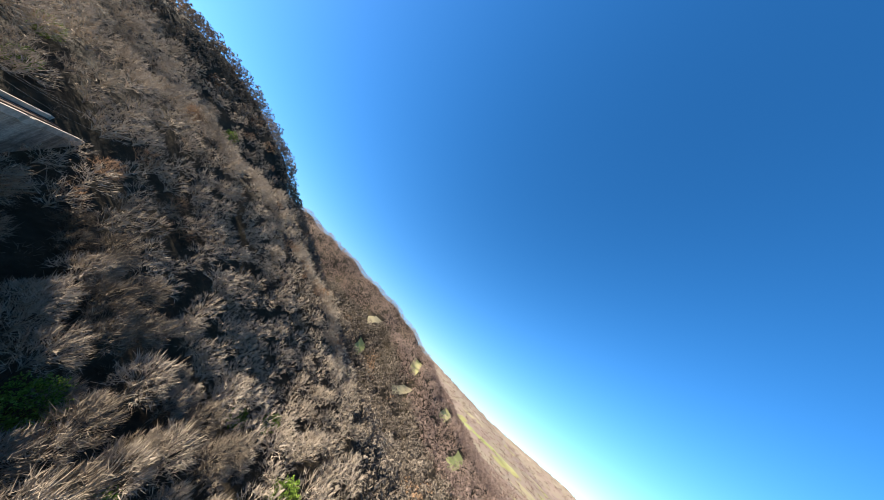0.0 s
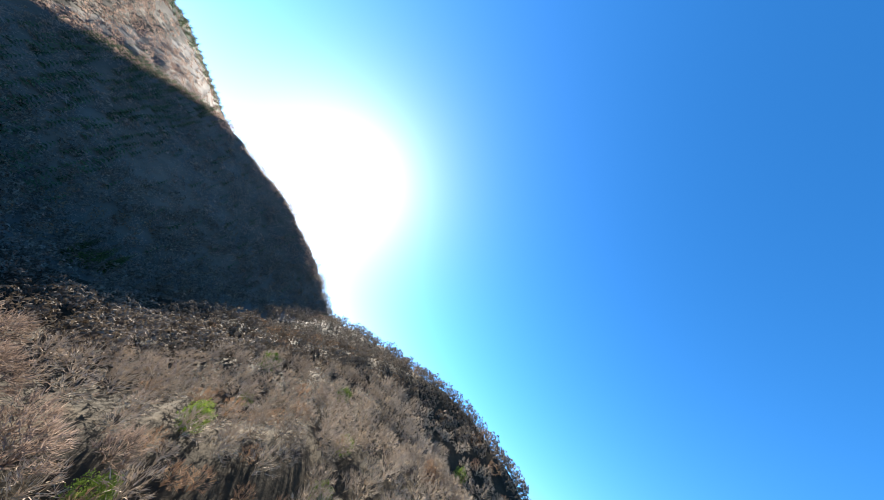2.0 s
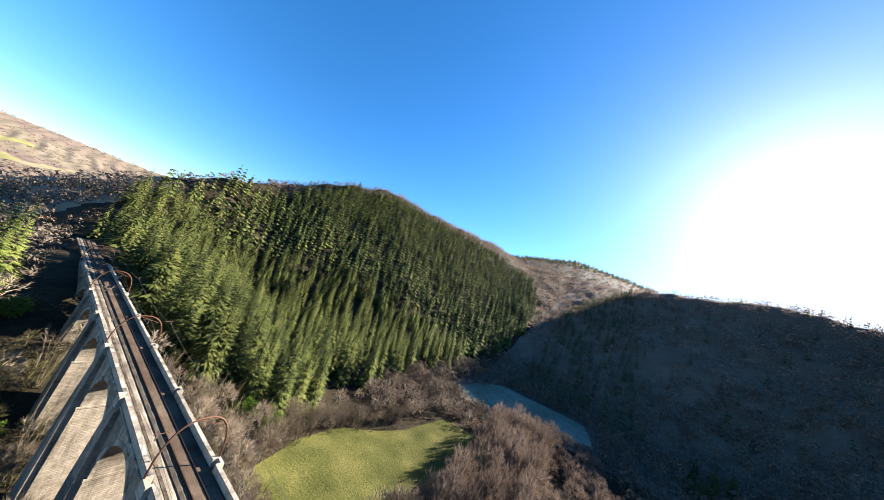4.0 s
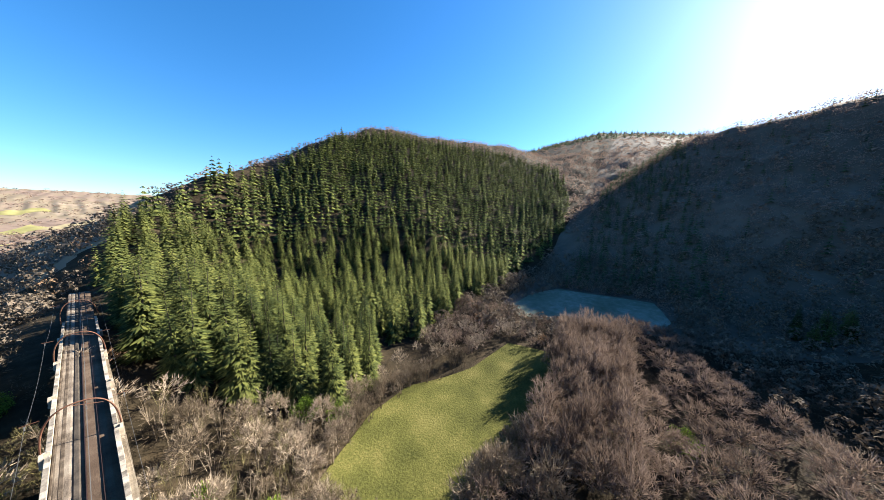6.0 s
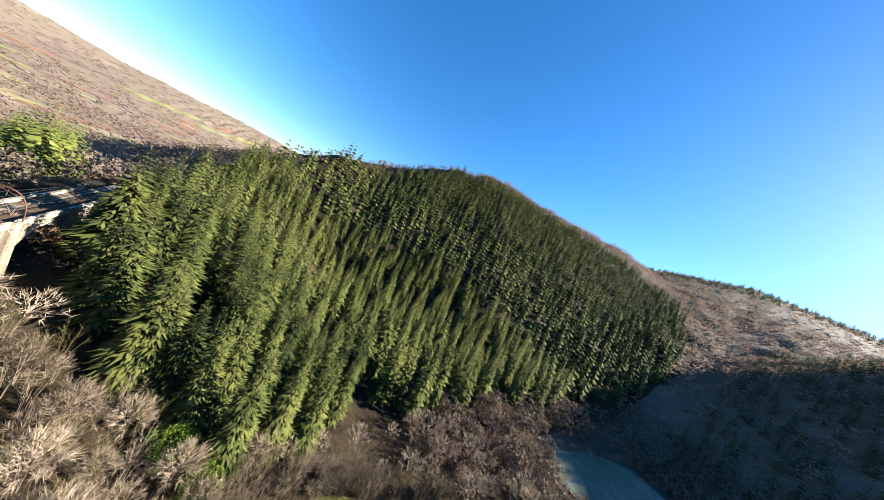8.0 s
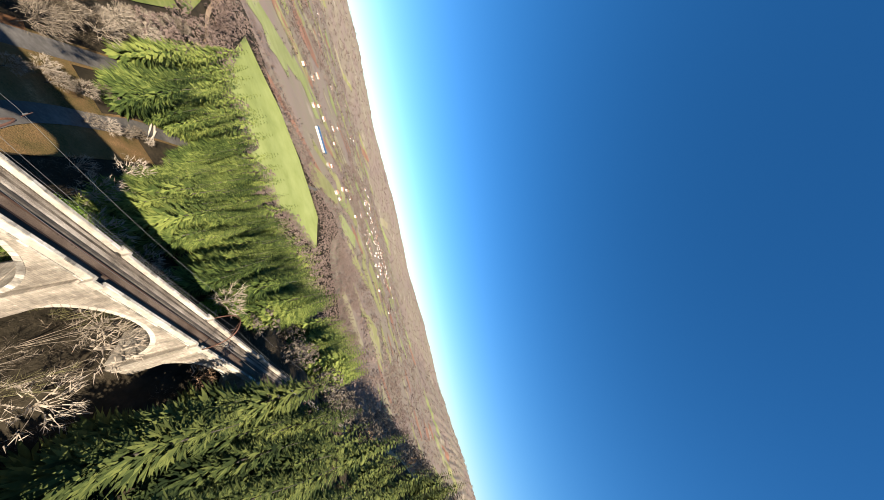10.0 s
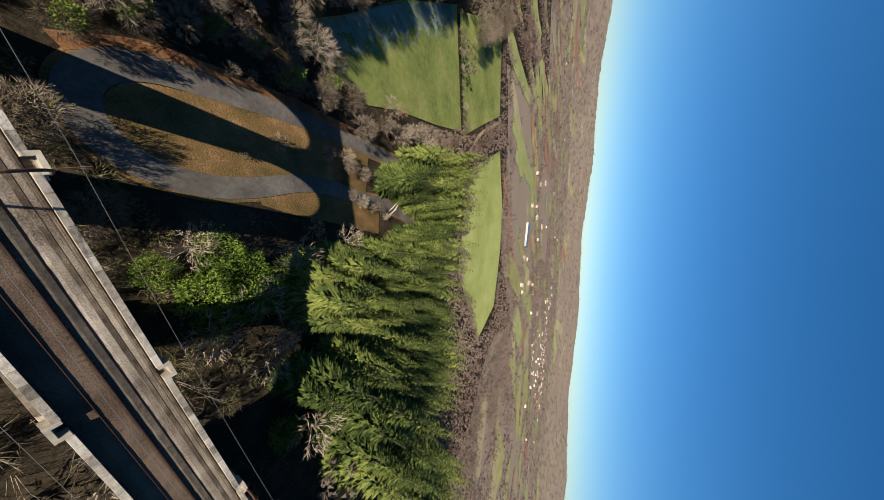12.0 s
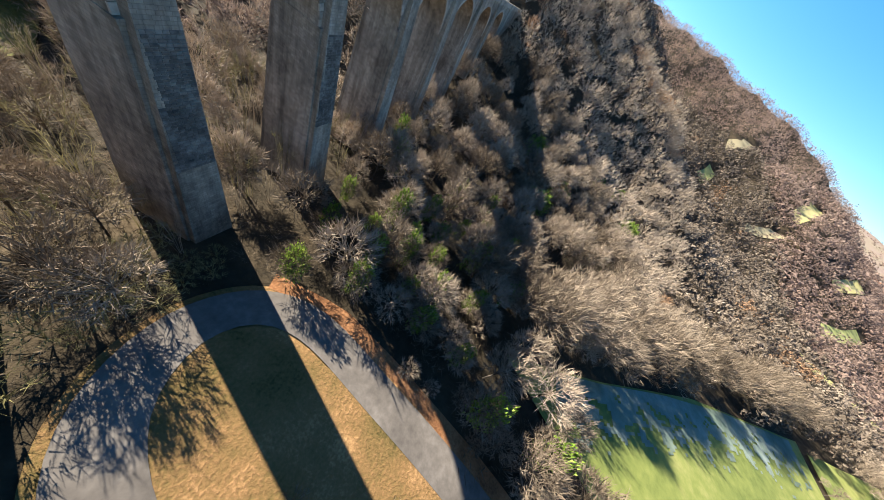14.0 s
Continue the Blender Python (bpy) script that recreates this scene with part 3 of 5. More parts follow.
part("track_ballast", bed_bm(-0.5, 3.16, TOP - 1.02, 0.04), TRACK_BALLAST, track, "rust-brown track ballast")
for x in (0.02, 1.52):
    bm = bmesh.new()
    add_box(bm, x - 0.07, x + 0.07, Y0, Y1, TOP - 1.06, TOP - 1.03)
    add_box(bm, x - 0.015, x + 0.015, Y0, Y1, TOP - 1.03, TOP - 0.93)
    add_box(bm, x - 0.036, x + 0.036, Y0, Y1, TOP - 0.93, TOP - 0.885)
    part("rail", bm, RAIL, track, "rusty steel rail")
sleeper = box_bm(-0.95, 0.95, -0.13, 0.13, 0.0, 0.12)
for i in range(280):
    y = -190 + i * 0.66
    if i == 0:
        ob = part("sleeper", sleeper, SLEEPER, track)
        sleeper_me = ob.data
    else:
        ob = share("sleeper", sleeper_me, track)
    ob.location = (0.77, y, TOP - 1.152)

# ---- overhead line: curved portals, insulators, wires ----


def portal():
    ob = thing("catenary_portal", "rust-brown curved steel portal over the railway track", "portal", group="portals along the railway")
    bm = bmesh.new()
    pts = []
    for i in range(33):
        a = math.pi * i / 32
        pts.append((-4.1 * math.copysign(abs(math.cos(a)) ** 0.8, math.cos(a)), 0, TOP - 1.0 + 7.6 * math.sin(a) ** 0.75))
    pts[0], pts[-1] = (-4.1, 0, TOP - 1.35), (4.1, 0, TOP - 1.35)
    add_tube(bm, pts, 0.13, 6)
    part("arch_beam", bm, RUST, ob)
    bm = bmesh.new()
    add_tube(bm, [(-0.6, 0, TOP + 6.3), (2.6, 0, TOP + 5.1)], 0.05, 5)
    add_tube(bm, [(0.77, 0, TOP + 6.5), (0.77, 0, TOP + 5.0)], 0.04, 5)
    part("bracket", bm, RUST, ob)
    for x in (0.77, -4.9, 4.9):
        bm = bmesh.new()
        for j in range(4):
            add_tube(bm, [(x, 0, TOP + 5.4 - 0.16 * j), (x, 0, TOP + 5.3 - 0.16 * j)], [0.11, 0.06], 7)
        part("insulator", bm, WIRE, ob, "pale grey insulator")
    for side in (-1, 1):
        bm = bmesh.new()
        add_tube(bm, [(side * 3.6, 0, TOP + 5.6), (side * 5.3, 0, TOP + 5.6)], 0.05, 5)
        part("crossarm", bm, RUST, ob)
    return ob


first_portal = portal()
first_portal.location.y = -8 * S + 0.8
for k in range(-6, 3, 2):
    copy_thing(first_portal, Matrix.Translation((0, k * S + 0.8, 0)))


def wire(name, x, z, sag, label):
    bm = bmesh.new()
    pts = []
    for k in range(-10, 2, 2):
        for i in range(12):
            u = i / 12
            pts.append((x, (k + 2 * u) * S, z - sag * 4 * u * (1 - u)))
    add_tube(bm, pts, 0.018, 4)
    me = bpy.data.meshes.new(name)
    bm.to_mesh(me)
    bm.free()
    me.materials.append(WIRE)
    tagged(new(name, me), label, "wire")


wire("contact_wire", 0.77, TOP + 4.6, 0.0, "thin metal contact wire over the track")
wire("messenger_wire", 0.77, TOP + 5.9, 0.9, "sagging metal wire over the contact wire")
wire("feeder_wire", -4.9, TOP + 5.0, 1.0, "pale feeder wire slung beside the viaduct")
wire("feeder_wire", 4.9, TOP + 5.0, 1.0, "pale feeder wire slung beside the viaduct")

# ---- woods ----
rng = np.random.default_rng(7)


def inside(x, y, poly):
    hit = np.zeros(np.shape(x), bool)
    for (x0, y0), (x1, y1) in zip(poly, poly[1:] + poly[:1]):
        if y0 != y1:
            hit ^= ((y0 > y) != (y1 > y)) & (x < (x1 - x0) * (y - y0) / (y1 - y0) + x0)
    return hit


SPRUCE_EAST = [(10, 70), (9, 22), (11, -7), (24, -14), (40, -16), (50, -24), (62, -26), (76, -20), (109, -13), (131, -10), (152, -6), (200, -2), (280, -12), (330, -18), (460, -36), (700, 0), (1000, 100), (960, 250), (760, 350), (610, 425), (510, 470), (400, 490), (260, 440), (110, 360), (36, 275), (-2, 150), (0, 112), (12, 96)]
SPRUCE_WEST = [(-46, -32), (-58, -52), (-78, -50), (-97, -48), (-140, -42), (-176, -38), (-148, 4), (-121, 38), (-108, 98), (-70, 92), (-40, 58), (-19, 34), (-20, 2), (-37, -19), (-66, -14), (-88, -6), (-98, -14), (-84, -20), (-66, -26)]
SPRUCE_NORTH = [(-30, 84), (-50, 76), (-78, 110), (-98, 165), (-72, 195), (-42, 145), (-22, 100)]
OPEN = [
    [(-12, -68), (-45, -64), (-66, -58), (-92, -48), (-134, -34), (-134, -26), (-90, -40), (-100, -16), (-130, 3), (-192, 46), (-330, 146), (-330, 134), (-190, 34), (-124, -8), (-98, -12), (-82, -10), (-66, -18), (-54, -24), (-44, -29), (-36, -33), (-25, -35), (-15, -41), (-12.6, -50), (-12.6, -60)],
    [(-89, -62), (-117, -62), (-160, -56), (-204, -53), (-213, -138), (-135, -114), (-91, -94), (-62, -83)],
    [(-208, -50), (-262, -60), (-320, -70), (-338, -160), (-270, -148), (-216, -136)],
    [(-321, -36), (-327, 30), (-313, 86), (-275, 153), (-209, 156), (-173, 53), (-193, 15), (-218, -26)],
    [(36, -46), (51, -42), (67, -34), (96, -30), (136, -48), (162, -58), (168, -98), (132, -100), (96, -92), (62, -82), (46, -76)],
    [(203, -44), (222, -38), (252, -44), (288, -66), (288, -144), (246, -152), (220, -142), (206, -108)],
    [(-9, 12), (9, 12), (8, 150), (-8, 150)],
    [(-6, -222), (6, -222), (6, -198), (-6, -198)],
]
FIELDS = []
for _ in range(170):
    a, d = radians(rng.uniform(-128, 8)), 560 + 2100 * rng.uniform(0, 1) ** 1.7
    if math.cos(a) * d < -190 and d < 1000:
        continue
    FIELDS.append((d * math.sin(a), d * math.cos(a) - 60, rng.uniform(30, 90) * (0.6 + d / 1300), rng.uniform(10, 30) * (0.6 + d / 1500), rng.uniform(20, 80) - math.degrees(a)))
for _ in range(46):
    a, d = radians(rng.uniform(-112, -28)), rng.uniform(390, 1150)
    FIELDS.append((d * math.sin(a), d * math.cos(a) - 60, rng.uniform(40, 110), rng.uniform(9, 22), rng.uniform(40, 75) - math.degrees(a)))
FIELDS += [(-290, -520, 26, 9, 40), (-250, -430, 30, 8, 60), (-400, -480, 40, 10, 50), (-330, -400, 36, 8, 30), (-420, -330, 45, 9, 25), (-470, -420, 50, 9, 35)]


def in_fields(x, y, margin=1.0):
    hit = np.zeros(np.shape(x), bool)
    for fx, fy, a, b, turn in FIELDS:
        c, s = math.cos(radians(turn)), math.sin(radians(turn))
        u, v = (x - fx) * c + (y - fy) * s, -(x - fx) * s + (y - fy) * c
        hit |= (np.abs(u) < a * margin) & (np.abs(v) < b * margin)
    return hit


d_of = [math.hypot(f[0], f[1]) for f in FIELDS]
DRY = material("dry_pasture", [(0.15, 0.145, 0.055), (0.22, 0.20, 0.08), (0.29, 0.255, 0.12)], 0.05)
field_mats = [material("thin_pasture", [(0.14, 0.15, 0.05), (0.20, 0.205, 0.075), (0.27, 0.265, 0.115)], 0.05), DRY, material("ploughed_earth", [(0.17, 0.085, 0.052), (0.27, 0.14, 0.088)], 0.05), material("stubble", [(0.20, 0.165, 0.09), (0.28, 0.235, 0.14)], 0.05), DRY]
for i, (fx, fy, a, b, turn) in enumerate(FIELDS):
    c, s = math.cos(radians(turn)), math.sin(radians(turn))
    k = (0.75 + 0.25 * math.sin(i * 1.7), 0.8 + 0.2 * math.cos(i * 2.3))
    left = [(fx + c * u - s * v, fy + s * u + c * v) for u, v in ((-a, b * k[0]), (-a * 0.3, b), (a * 0.4, b * k[1]), (a, b * 0.7))]
    right = [(fx + c * u - s * v, fy + s * u + c * v) for u, v in ((-a * k[1], -b), (-a * 0.3, -b * k[0]), (a * 0.5, -b), (a * k[0], -b * 0.8))]
    j = i % len(field_mats) if i < len(FIELDS) - 6 else (0, 1, 3)[i % 3]
    drape("field", left, right, field_mats[j], ("pale green pasture on the plain", "dry olive pasture on the plain", "bare brown ploughed field", "pale dry stubble field", "dry olive pasture on the plain")[j], "field", lift=0.9 if d_of[i] > 700 else 0.5, across=8, step=10.0 if d_of[i] > 700 else 5.0)


def spruce_shape(levels, around, droop, seed, h=1.0, r=0.16, blade=(0.22, 0.36)):
    """Vertices and faces of a unit spruce crown: whorls of drooping boughs, each a folded blade."""
    g = np.random.default_rng(seed)
    verts, faces = [], []
    for i in range(levels):
        u = (i + 0.5) / levels
        z = h * (0.07 + 0.93 * u)
        reach = r * (1 - u) ** 0.66 * g.uniform(0.82, 1.15) + 0.008
        n_here = max(int(around * (1.1 - 0.55 * u)), 4)
        for j in range(n_here):
            a = 2 * math.pi * (j + g.uniform(-0.35, 0.35)) / n_here + i * 2.4
            l = reach * g.uniform(0.65, 1.2)
            w = max(l * g.uniform(*blade), 0.006)
            c, s = math.cos(a), math.sin(a)
            rise = 0.3 * h / levels
            tip = (c * l, s * l, z - droop * l + 0.012)
            base = (c * 0.008, s * 0.008, z + rise)
            mid = l * 0.6
            p1 = (c * mid - s * w, s * mid + c * w, z - droop * l * 0.9 - 0.008)
            p2 = (c * mid + s * w, s * mid - c * w, z - droop * l * 0.9 - 0.008)
            top = (c * mid, s * mid, z - droop * l * 0.35 + 0.008)
            n = len(verts)
            verts += [base, p1, tip, p2, top]
            faces += [(n, n + 1, n + 4), (n + 4, n + 1, n + 2), (n, n + 4, n + 3), (n + 4, n + 2, n + 3)]
    return np.array(verts), np.array(faces)


def fan_spruce(levels, around, droop, seed, r, sprays=(0, 1, 2, 3, 4), wide=1.0):
    """A unit spruce crown seen close: whorls of boughs, each a drooping fan of narrow sprays."""
    g = np.random.default_rng(seed)
    verts, faces = [], []
    for i in range(levels):
        u = (i + 0.5) / levels
        z = 0.06 + 0.94 * u
        reach = r * (1 - u) ** 0.68 * g.uniform(0.85, 1.14) + 0.006
        for j in range(max(int(around * (1.1 - 0.6 * u)), 4)):
            a = 6.283 * (j + g.uniform(-0.35, 0.35)) / max(int(around * (1.1 - 0.6 * u)), 4) + i * 2.4
            l = reach * g.uniform(0.7, 1.2)
            for k in sprays if u < 0.75 else (1, 2, 3):
                b = a + (k - 2) * 0.16 + g.uniform(-0.05, 0.05)
                s, e = l * (0.12 + 0.16 * abs(k - 2)), l * (1.0 - 0.10 * abs(k - 2)) * g.uniform(0.85, 1.1)
                w = wide * (l * g.uniform(0.045, 0.085) + 0.002)
                c, d = math.cos(b), math.sin(b)
                base = np.array([math.cos(a) * s, math.sin(a) * s, z - droop * s * 0.5])
                tip = np.array([c * e, d * e, z - droop * e * g.uniform(0.75, 1.2) + 0.015])
                mid = base * 0.45 + tip * 0.55
                n = len(verts)
                verts += [base, mid + np.array([-d * w, c * w, -0.006]), tip, mid + np.array([d * w, -c * w, -0.006])]
                faces.append((n, n + 1, n + 2, n + 3))
    return np.array(verts), np.array(faces)


def dome_tree(seed, limbs, twigs, thick, low=0.28):
    """A unit bare crown of thin blades: limbs out of the stem to clumps on a rounded dome, and on each clump a brush of fine twigs, denser outwards."""
    g = np.random.default_rng(seed)
    verts, faces = [], []

    def blade(p, q, w):
        d = q - p
        side = np.cross(d, g.normal(0, 1, 3))
        side = side / (np.linalg.norm(side) + 1e-9) * w
        n = len(verts)
        verts.extend([p - side, p + side, q])
        faces.append((n, n + 1, n + 2))
    for i in range(limbs):
        a, e = 2.399963 * i + g.uniform(-0.35, 0.35), math.asin(np.clip((i + g.uniform(0, 1)) / limbs, 0.02, 0.99))
        reach = g.uniform(0.72, 1.0)
        out = np.array([math.cos(a) * math.cos(e), math.sin(a) * math.cos(e), math.sin(e)])
        end = np.array([0, 0, 0.42]) + out * np.array([0.36, 0.36, 0.42]) * reach
        start = np.array([0, 0, g.uniform(low, 0.5)])
        knee = start + (end - start) * 0.5 + np.array([0, 0, 0.03]) + g.normal(0, 0.02, 3)
        blade(start, knee, thick * 1.8)
        blade(knee, end, thick * 1.3)
        puff = g.uniform(0.085, 0.135)
        for _ in range(twigs):
            way = 0.85 * out + g.normal(0, 0.55, 3) + np.array([0, 0, 0.35])
            way = way / np.linalg.norm(way)
            p = end - out * g.uniform(-0.02, 0.07) + g.normal(0, 0.022, 3)
            blade(p, p + way * puff * g.uniform(0.7, 1.25), thick * g.uniform(0.7, 1.2))
    return np.array(verts), np.array(faces)


def coppice(seed, stems, twigs, thick):
    """A unit clump of slender upright stems from one foot, forked and feathered with fine twigs towards the top."""
    g = np.random.default_rng(seed)
    verts, faces = [], []

    def blade(p, q, w):
        side = np.cross(q - p, g.normal(0, 1, 3))
        side = side / (np.linalg.norm(side) + 1e-9) * w
        n = len(verts)
        verts.extend([p - side, p + side, q + side * 0.35, q - side * 0.35])
        faces.append((n, n + 1, n + 2, n + 3))
    for i in range(stems):
        a = 2.399963 * i + g.uniform(-0.3, 0.3)
        lean = g.uniform(0.05, 0.34)
        foot = np.array([math.cos(a), math.sin(a), 0]) * 0.03
        knee = foot + np.array([math.cos(a) * lean * 0.3, math.sin(a) * lean * 0.3, g.uniform(0.38, 0.5)])
        tip = knee + np.array([math.cos(a) * lean * 0.6, math.sin(a) * lean * 0.6, g.uniform(0.32, 0.5)])
        blade(foot, knee, thick * 1.9)
        blade(knee, tip, thick * 1.2)
        for _ in range(twigs):
            u = g.uniform(0.15, 1.0)
            p = knee + (tip - knee) * u
            way = g.normal(0, 0.55, 3) + np.array([math.cos(a) * 0.4, math.sin(a) * 0.4, 0.75])
            q = p + way / np.linalg.norm(way) * g.uniform(0.08, 0.2) * (1.2 - 0.5 * u)
            blade(p, q, thick * g.uniform(0.45, 0.8))
    return np.array(verts), np.array(faces)


def clump_crown(seed, clumps, per, size, thin=0.35, flat=0.9, low=0.0, under=0.12):
    """A unit crown seen from afar: rounded clumps on a dome, each a shell of short twig sprays that face outwards."""
    g = np.random.default_rng(seed)
    verts = []
    for i in range(clumps):
        a, e = 2.399963 * i + g.uniform(-0.4, 0.4), math.asin(np.clip(-under + (1 + under) * (i + g.uniform(0, 1)) / clumps, -0.9, 0.99))
        out = np.array([math.cos(a) * math.cos(e), math.sin(a) * math.cos(e), math.sin(e)])
        mid = np.array([0, 0, 0.50 + low]) + out * np.array([0.30, 0.30, 0.32 * flat]) * g.uniform(0.8, 1.12)
        ball = g.uniform(0.13, 0.20) * (9 / clumps) ** 0.33
        for _ in range(per):
            way = out * 0.75 + g.normal(0, 0.62, 3) + np.array([0, 0, 0.2])
            way /= np.linalg.norm(way)
            p = mid + way * ball * g.uniform(0.75, 1.05)
            face = way + g.normal(0, 0.35, 3)
            long = np.cross(face, g.normal(0, 1, 3))
            long *= size * g.uniform(0.7, 1.3) / (np.linalg.norm(long) + 1e-9)
            side = np.cross(face, long)
            side *= thin * size / (np.linalg.norm(side) + 1e-9)
            verts += [p - long * 0.5 - side * 0.6, p - long * 0.4 + side, p + long * 0.7]
    return np.array(verts), np.arange(len(verts)).reshape(-1, 3)


def leaf_ball(seed, n, leaf, low=0.05, thin=1.0):
    """A unit crown of many small leaves on a lumpy outline with gaps."""
    g = np.random.default_rng(seed)
    way = g.normal(0, 1, (n, 3))
    way /= np.linalg.norm(way, axis=1)[:, None]
    ph = g.uniform(0, 6.28, 6)
    lump = 1 + 0.20 * np.sin(5 * way[:, 0] + ph[0]) * np.cos(4 * way[:, 1] + ph[1]) + 0.16 * np.sin(9 * way[:, 2] + 7 * way[:, 0] + ph[2]) + 0.10 * np.sin(15 * way[:, 1] - 11 * way[:, 2] + ph[3])
    r = lump * g.uniform(0.45, 1.0, n) ** 0.35
    p = way * r[:, None] * np.array([0.44, 0.44, 0.46]) + np.array([0, 0, 0.48 + low])
    long = way * 0.8 + g.normal(0, 0.5, (n, 3)) + np.array([0, 0, 0.3])
    long *= leaf * 2.2 / np.linalg.norm(long, axis=1)[:, None]
    side = np.cross(long, g.normal(0, 1, (n, 3)))
    side *= leaf * thin / (np.linalg.norm(side, axis=1)[:, None] + 1e-9)
    verts = np.stack([p - side - 0.4 * long, p + side - 0.4 * long, p + 0.6 * long], 1).reshape(-1, 3)
    return verts, np.arange(3 * n).reshape(-1, 3)


def scatter(x0, x1, y0, y1, gap):
    """A jittered grid of places."""
    px, py = np.meshgrid(np.arange(x0, x1, gap), np.arange(y0, y1, gap))
    px = px + rng.uniform(-0.45, 0.45, px.shape) * gap
    py = py + rng.uniform(-0.45, 0.45, py.shape) * gap
    return px.ravel(), py.ravel()


def quick_mesh(name, v, f, mat):
    me = bpy.data.meshes.new(name)
    me.vertices.add(len(v))
    me.vertices.foreach_set("co", np.asarray(v, np.float32).ravel())
    k = f.shape[1]
    me.loops.add(f.size)
    me.loops.foreach_set("vertex_index", f.astype(np.int32).ravel())
    me.polygons.add(len(f))
    me.polygons.foreach_set("loop_start", np.arange(0, f.size, k, dtype=np.int32))
    me.update(calc_edges=True)
    me.materials.append(mat)
    return me


def plant(name, px, py, shapes, size, widen, mat, label, category, sink=0.3):
    """Many far trees of a few shapes as one mesh."""
    if not len(px):
        return None
    pz = ground_z(px, py) - sink
    pick = rng.integers(0, len(shapes), len(px))
    turn = rng.uniform(0, 2 * math.pi, len(px))
    hs = rng.uniform(*size, len(px))
    ws = hs * rng.uniform(*widen, len(px))
    all_v, all_f, count = [], [], 0
    for i, (v, f) in enumerate(shapes):
        sel = np.where(pick == i)[0]
        if not len(sel):
            continue
        c, s = np.cos(turn[sel])[:, None], np.sin(turn[sel])[:, None]
        vx = (v[:, 0] * c - v[:, 1] * s) * ws[sel, None] + px[sel, None]
        vy = (v[:, 0] * s + v[:, 1] * c) * ws[sel, None] + py[sel, None]
        vz = v[:, 2] * hs[sel, None] + pz[sel, None]
        all_v.append(np.stack([vx, vy, vz], -1).reshape(-1, 3))
        all_f.append((f[None] + (np.arange(len(sel)) * len(v))[:, None, None] + count).reshape(-1, f.shape[1]))
        count += len(sel) * len(v)
    return tagged(new(name, quick_mesh(name, np.concatenate(all_v), np.concatenate(all_f), mat)), label, category, kind="stuff")


def clear(px, py):
    ok = np.ones(len(px), bool)
    for poly in OPEN:
        ok &= ~inside(px, py, poly)
    return ok & ~((np.abs(px) < 9.5) & (np.abs(py / 22.24 - np.round(py / 22.24)) < 0.2) & (np.abs(py + 100) < 130))


def trunk_bm(h, r, limbs, seed):
    """A tapered, slightly bent trunk with its main limbs."""
    g = random.Random(seed)
    bm = bmesh.new()
    lean = (g.uniform(-0.04, 0.04) * h, g.uniform(-0.04, 0.04) * h)
    pts = [(lean[0] * u * u, lean[1] * u * u, h * u - 0.6 * (u == 0)) for u in (0, 0.2, 0.45, 0.7, 1.0)]
    add_tube(bm, pts, [r * 1.25, r, r * 0.8, r * 0.5, r * 0.12], 6)
    for _ in range(limbs):
        u = g.uniform(0.4, 0.85)
        a, l = g.uniform(0, 2 * math.pi), h * g.uniform(0.25, 0.42)
        p = Vector((lean[0] * u * u, lean[1] * u * u, h * u))
        q = p + Vector((math.cos(a) * l * 0.55, math.sin(a) * l * 0.55, l * 0.45))
        e = q + Vector((math.cos(a) * l * 0.4, math.sin(a) * l * 0.4, l * 0.55))
        add_tube(bm, [p, q, e], [r * 0.26, r * 0.15, r * 0.05], 4)
    return bm


def tree_kind(name, label, category, trunk, crown_shape, crown_mat, h, w, group):
    """A tree with trunk and crown, to be copied."""
    ob = thing(name, label, category, group=group)
    part("trunk", trunk, BARK, ob)
    v, f = crown_shape
    c = new("crown", quick_mesh("crown", v * np.array([w, w, h]), f, crown_mat))
    c.parent = ob
    return ob


def place(kinds, px, py, size=(0.85, 1.15)):
    """Copies of tree kinds at places, turned and scaled at random; the first copies use the kinds themselves."""
    used = set()
    for x, y in zip(px, py):
        k = kinds[int(rng.integers(0, len(kinds)))]
        s = rng.uniform(*size) * (0.84 if kinds[0].name.startswith("spruce") and x < 0 else 1.0)
        m = Matrix.Translation((x, y, float(ground_z(x, y)) - 0.2)) @ Matrix.Rotation(rng.uniform(0, 6.28), 4, "Z") @ Matrix.Diagonal((s, s, s, 1))
        if k.name not in used:
            used.add(k.name)
            k.matrix_basis = m
        else:
            made = copy_thing(k, Matrix())
            made.matrix_basis = m


# spruces: the nearest as trees of their own, the rest as one mass
def spruce_kinds(mat, label, group):
    return [tree_kind("spruce_tree", label, "spruce tree", trunk_bm(31, 0.36, 0, s), fan_spruce(28, 13, 0.46, s, 0.18 + 0.008 * s, wide=0.82), mat, 34, 34 + 1.5 * s, group) for s in range(4)]


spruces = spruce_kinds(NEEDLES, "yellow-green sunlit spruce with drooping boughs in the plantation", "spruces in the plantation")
# hill trees carry the needles with shade in their colour
shaded_spruces = spruce_kinds(SHADED_NEEDLES, "tall green spruce with drooping boughs on the hill, coloured dark as in shade", "spruces on the hill")
px, py = scatter(-10, 1000, -200, 640, 12.8)
ex, ey = scatter(8, 78, -20, 75, 11.5)
px, py = np.r_[px, ex], np.r_[py, ey]
keep = clear(px, py) & inside(px, py, SPRUCE_EAST) & (rng.random(len(px)) < 0.95)
wx, wy = scatter(-200, 0, -80, 200, 7.6)
west = clear(wx, wy) & (inside(wx, wy, SPRUCE_WEST) | inside(wx, wy, SPRUCE_NORTH)) & (rng.random(len(wx)) < 0.97)
px, py = np.r_[px[keep], wx[west]], np.r_[py[keep], wy[west]]
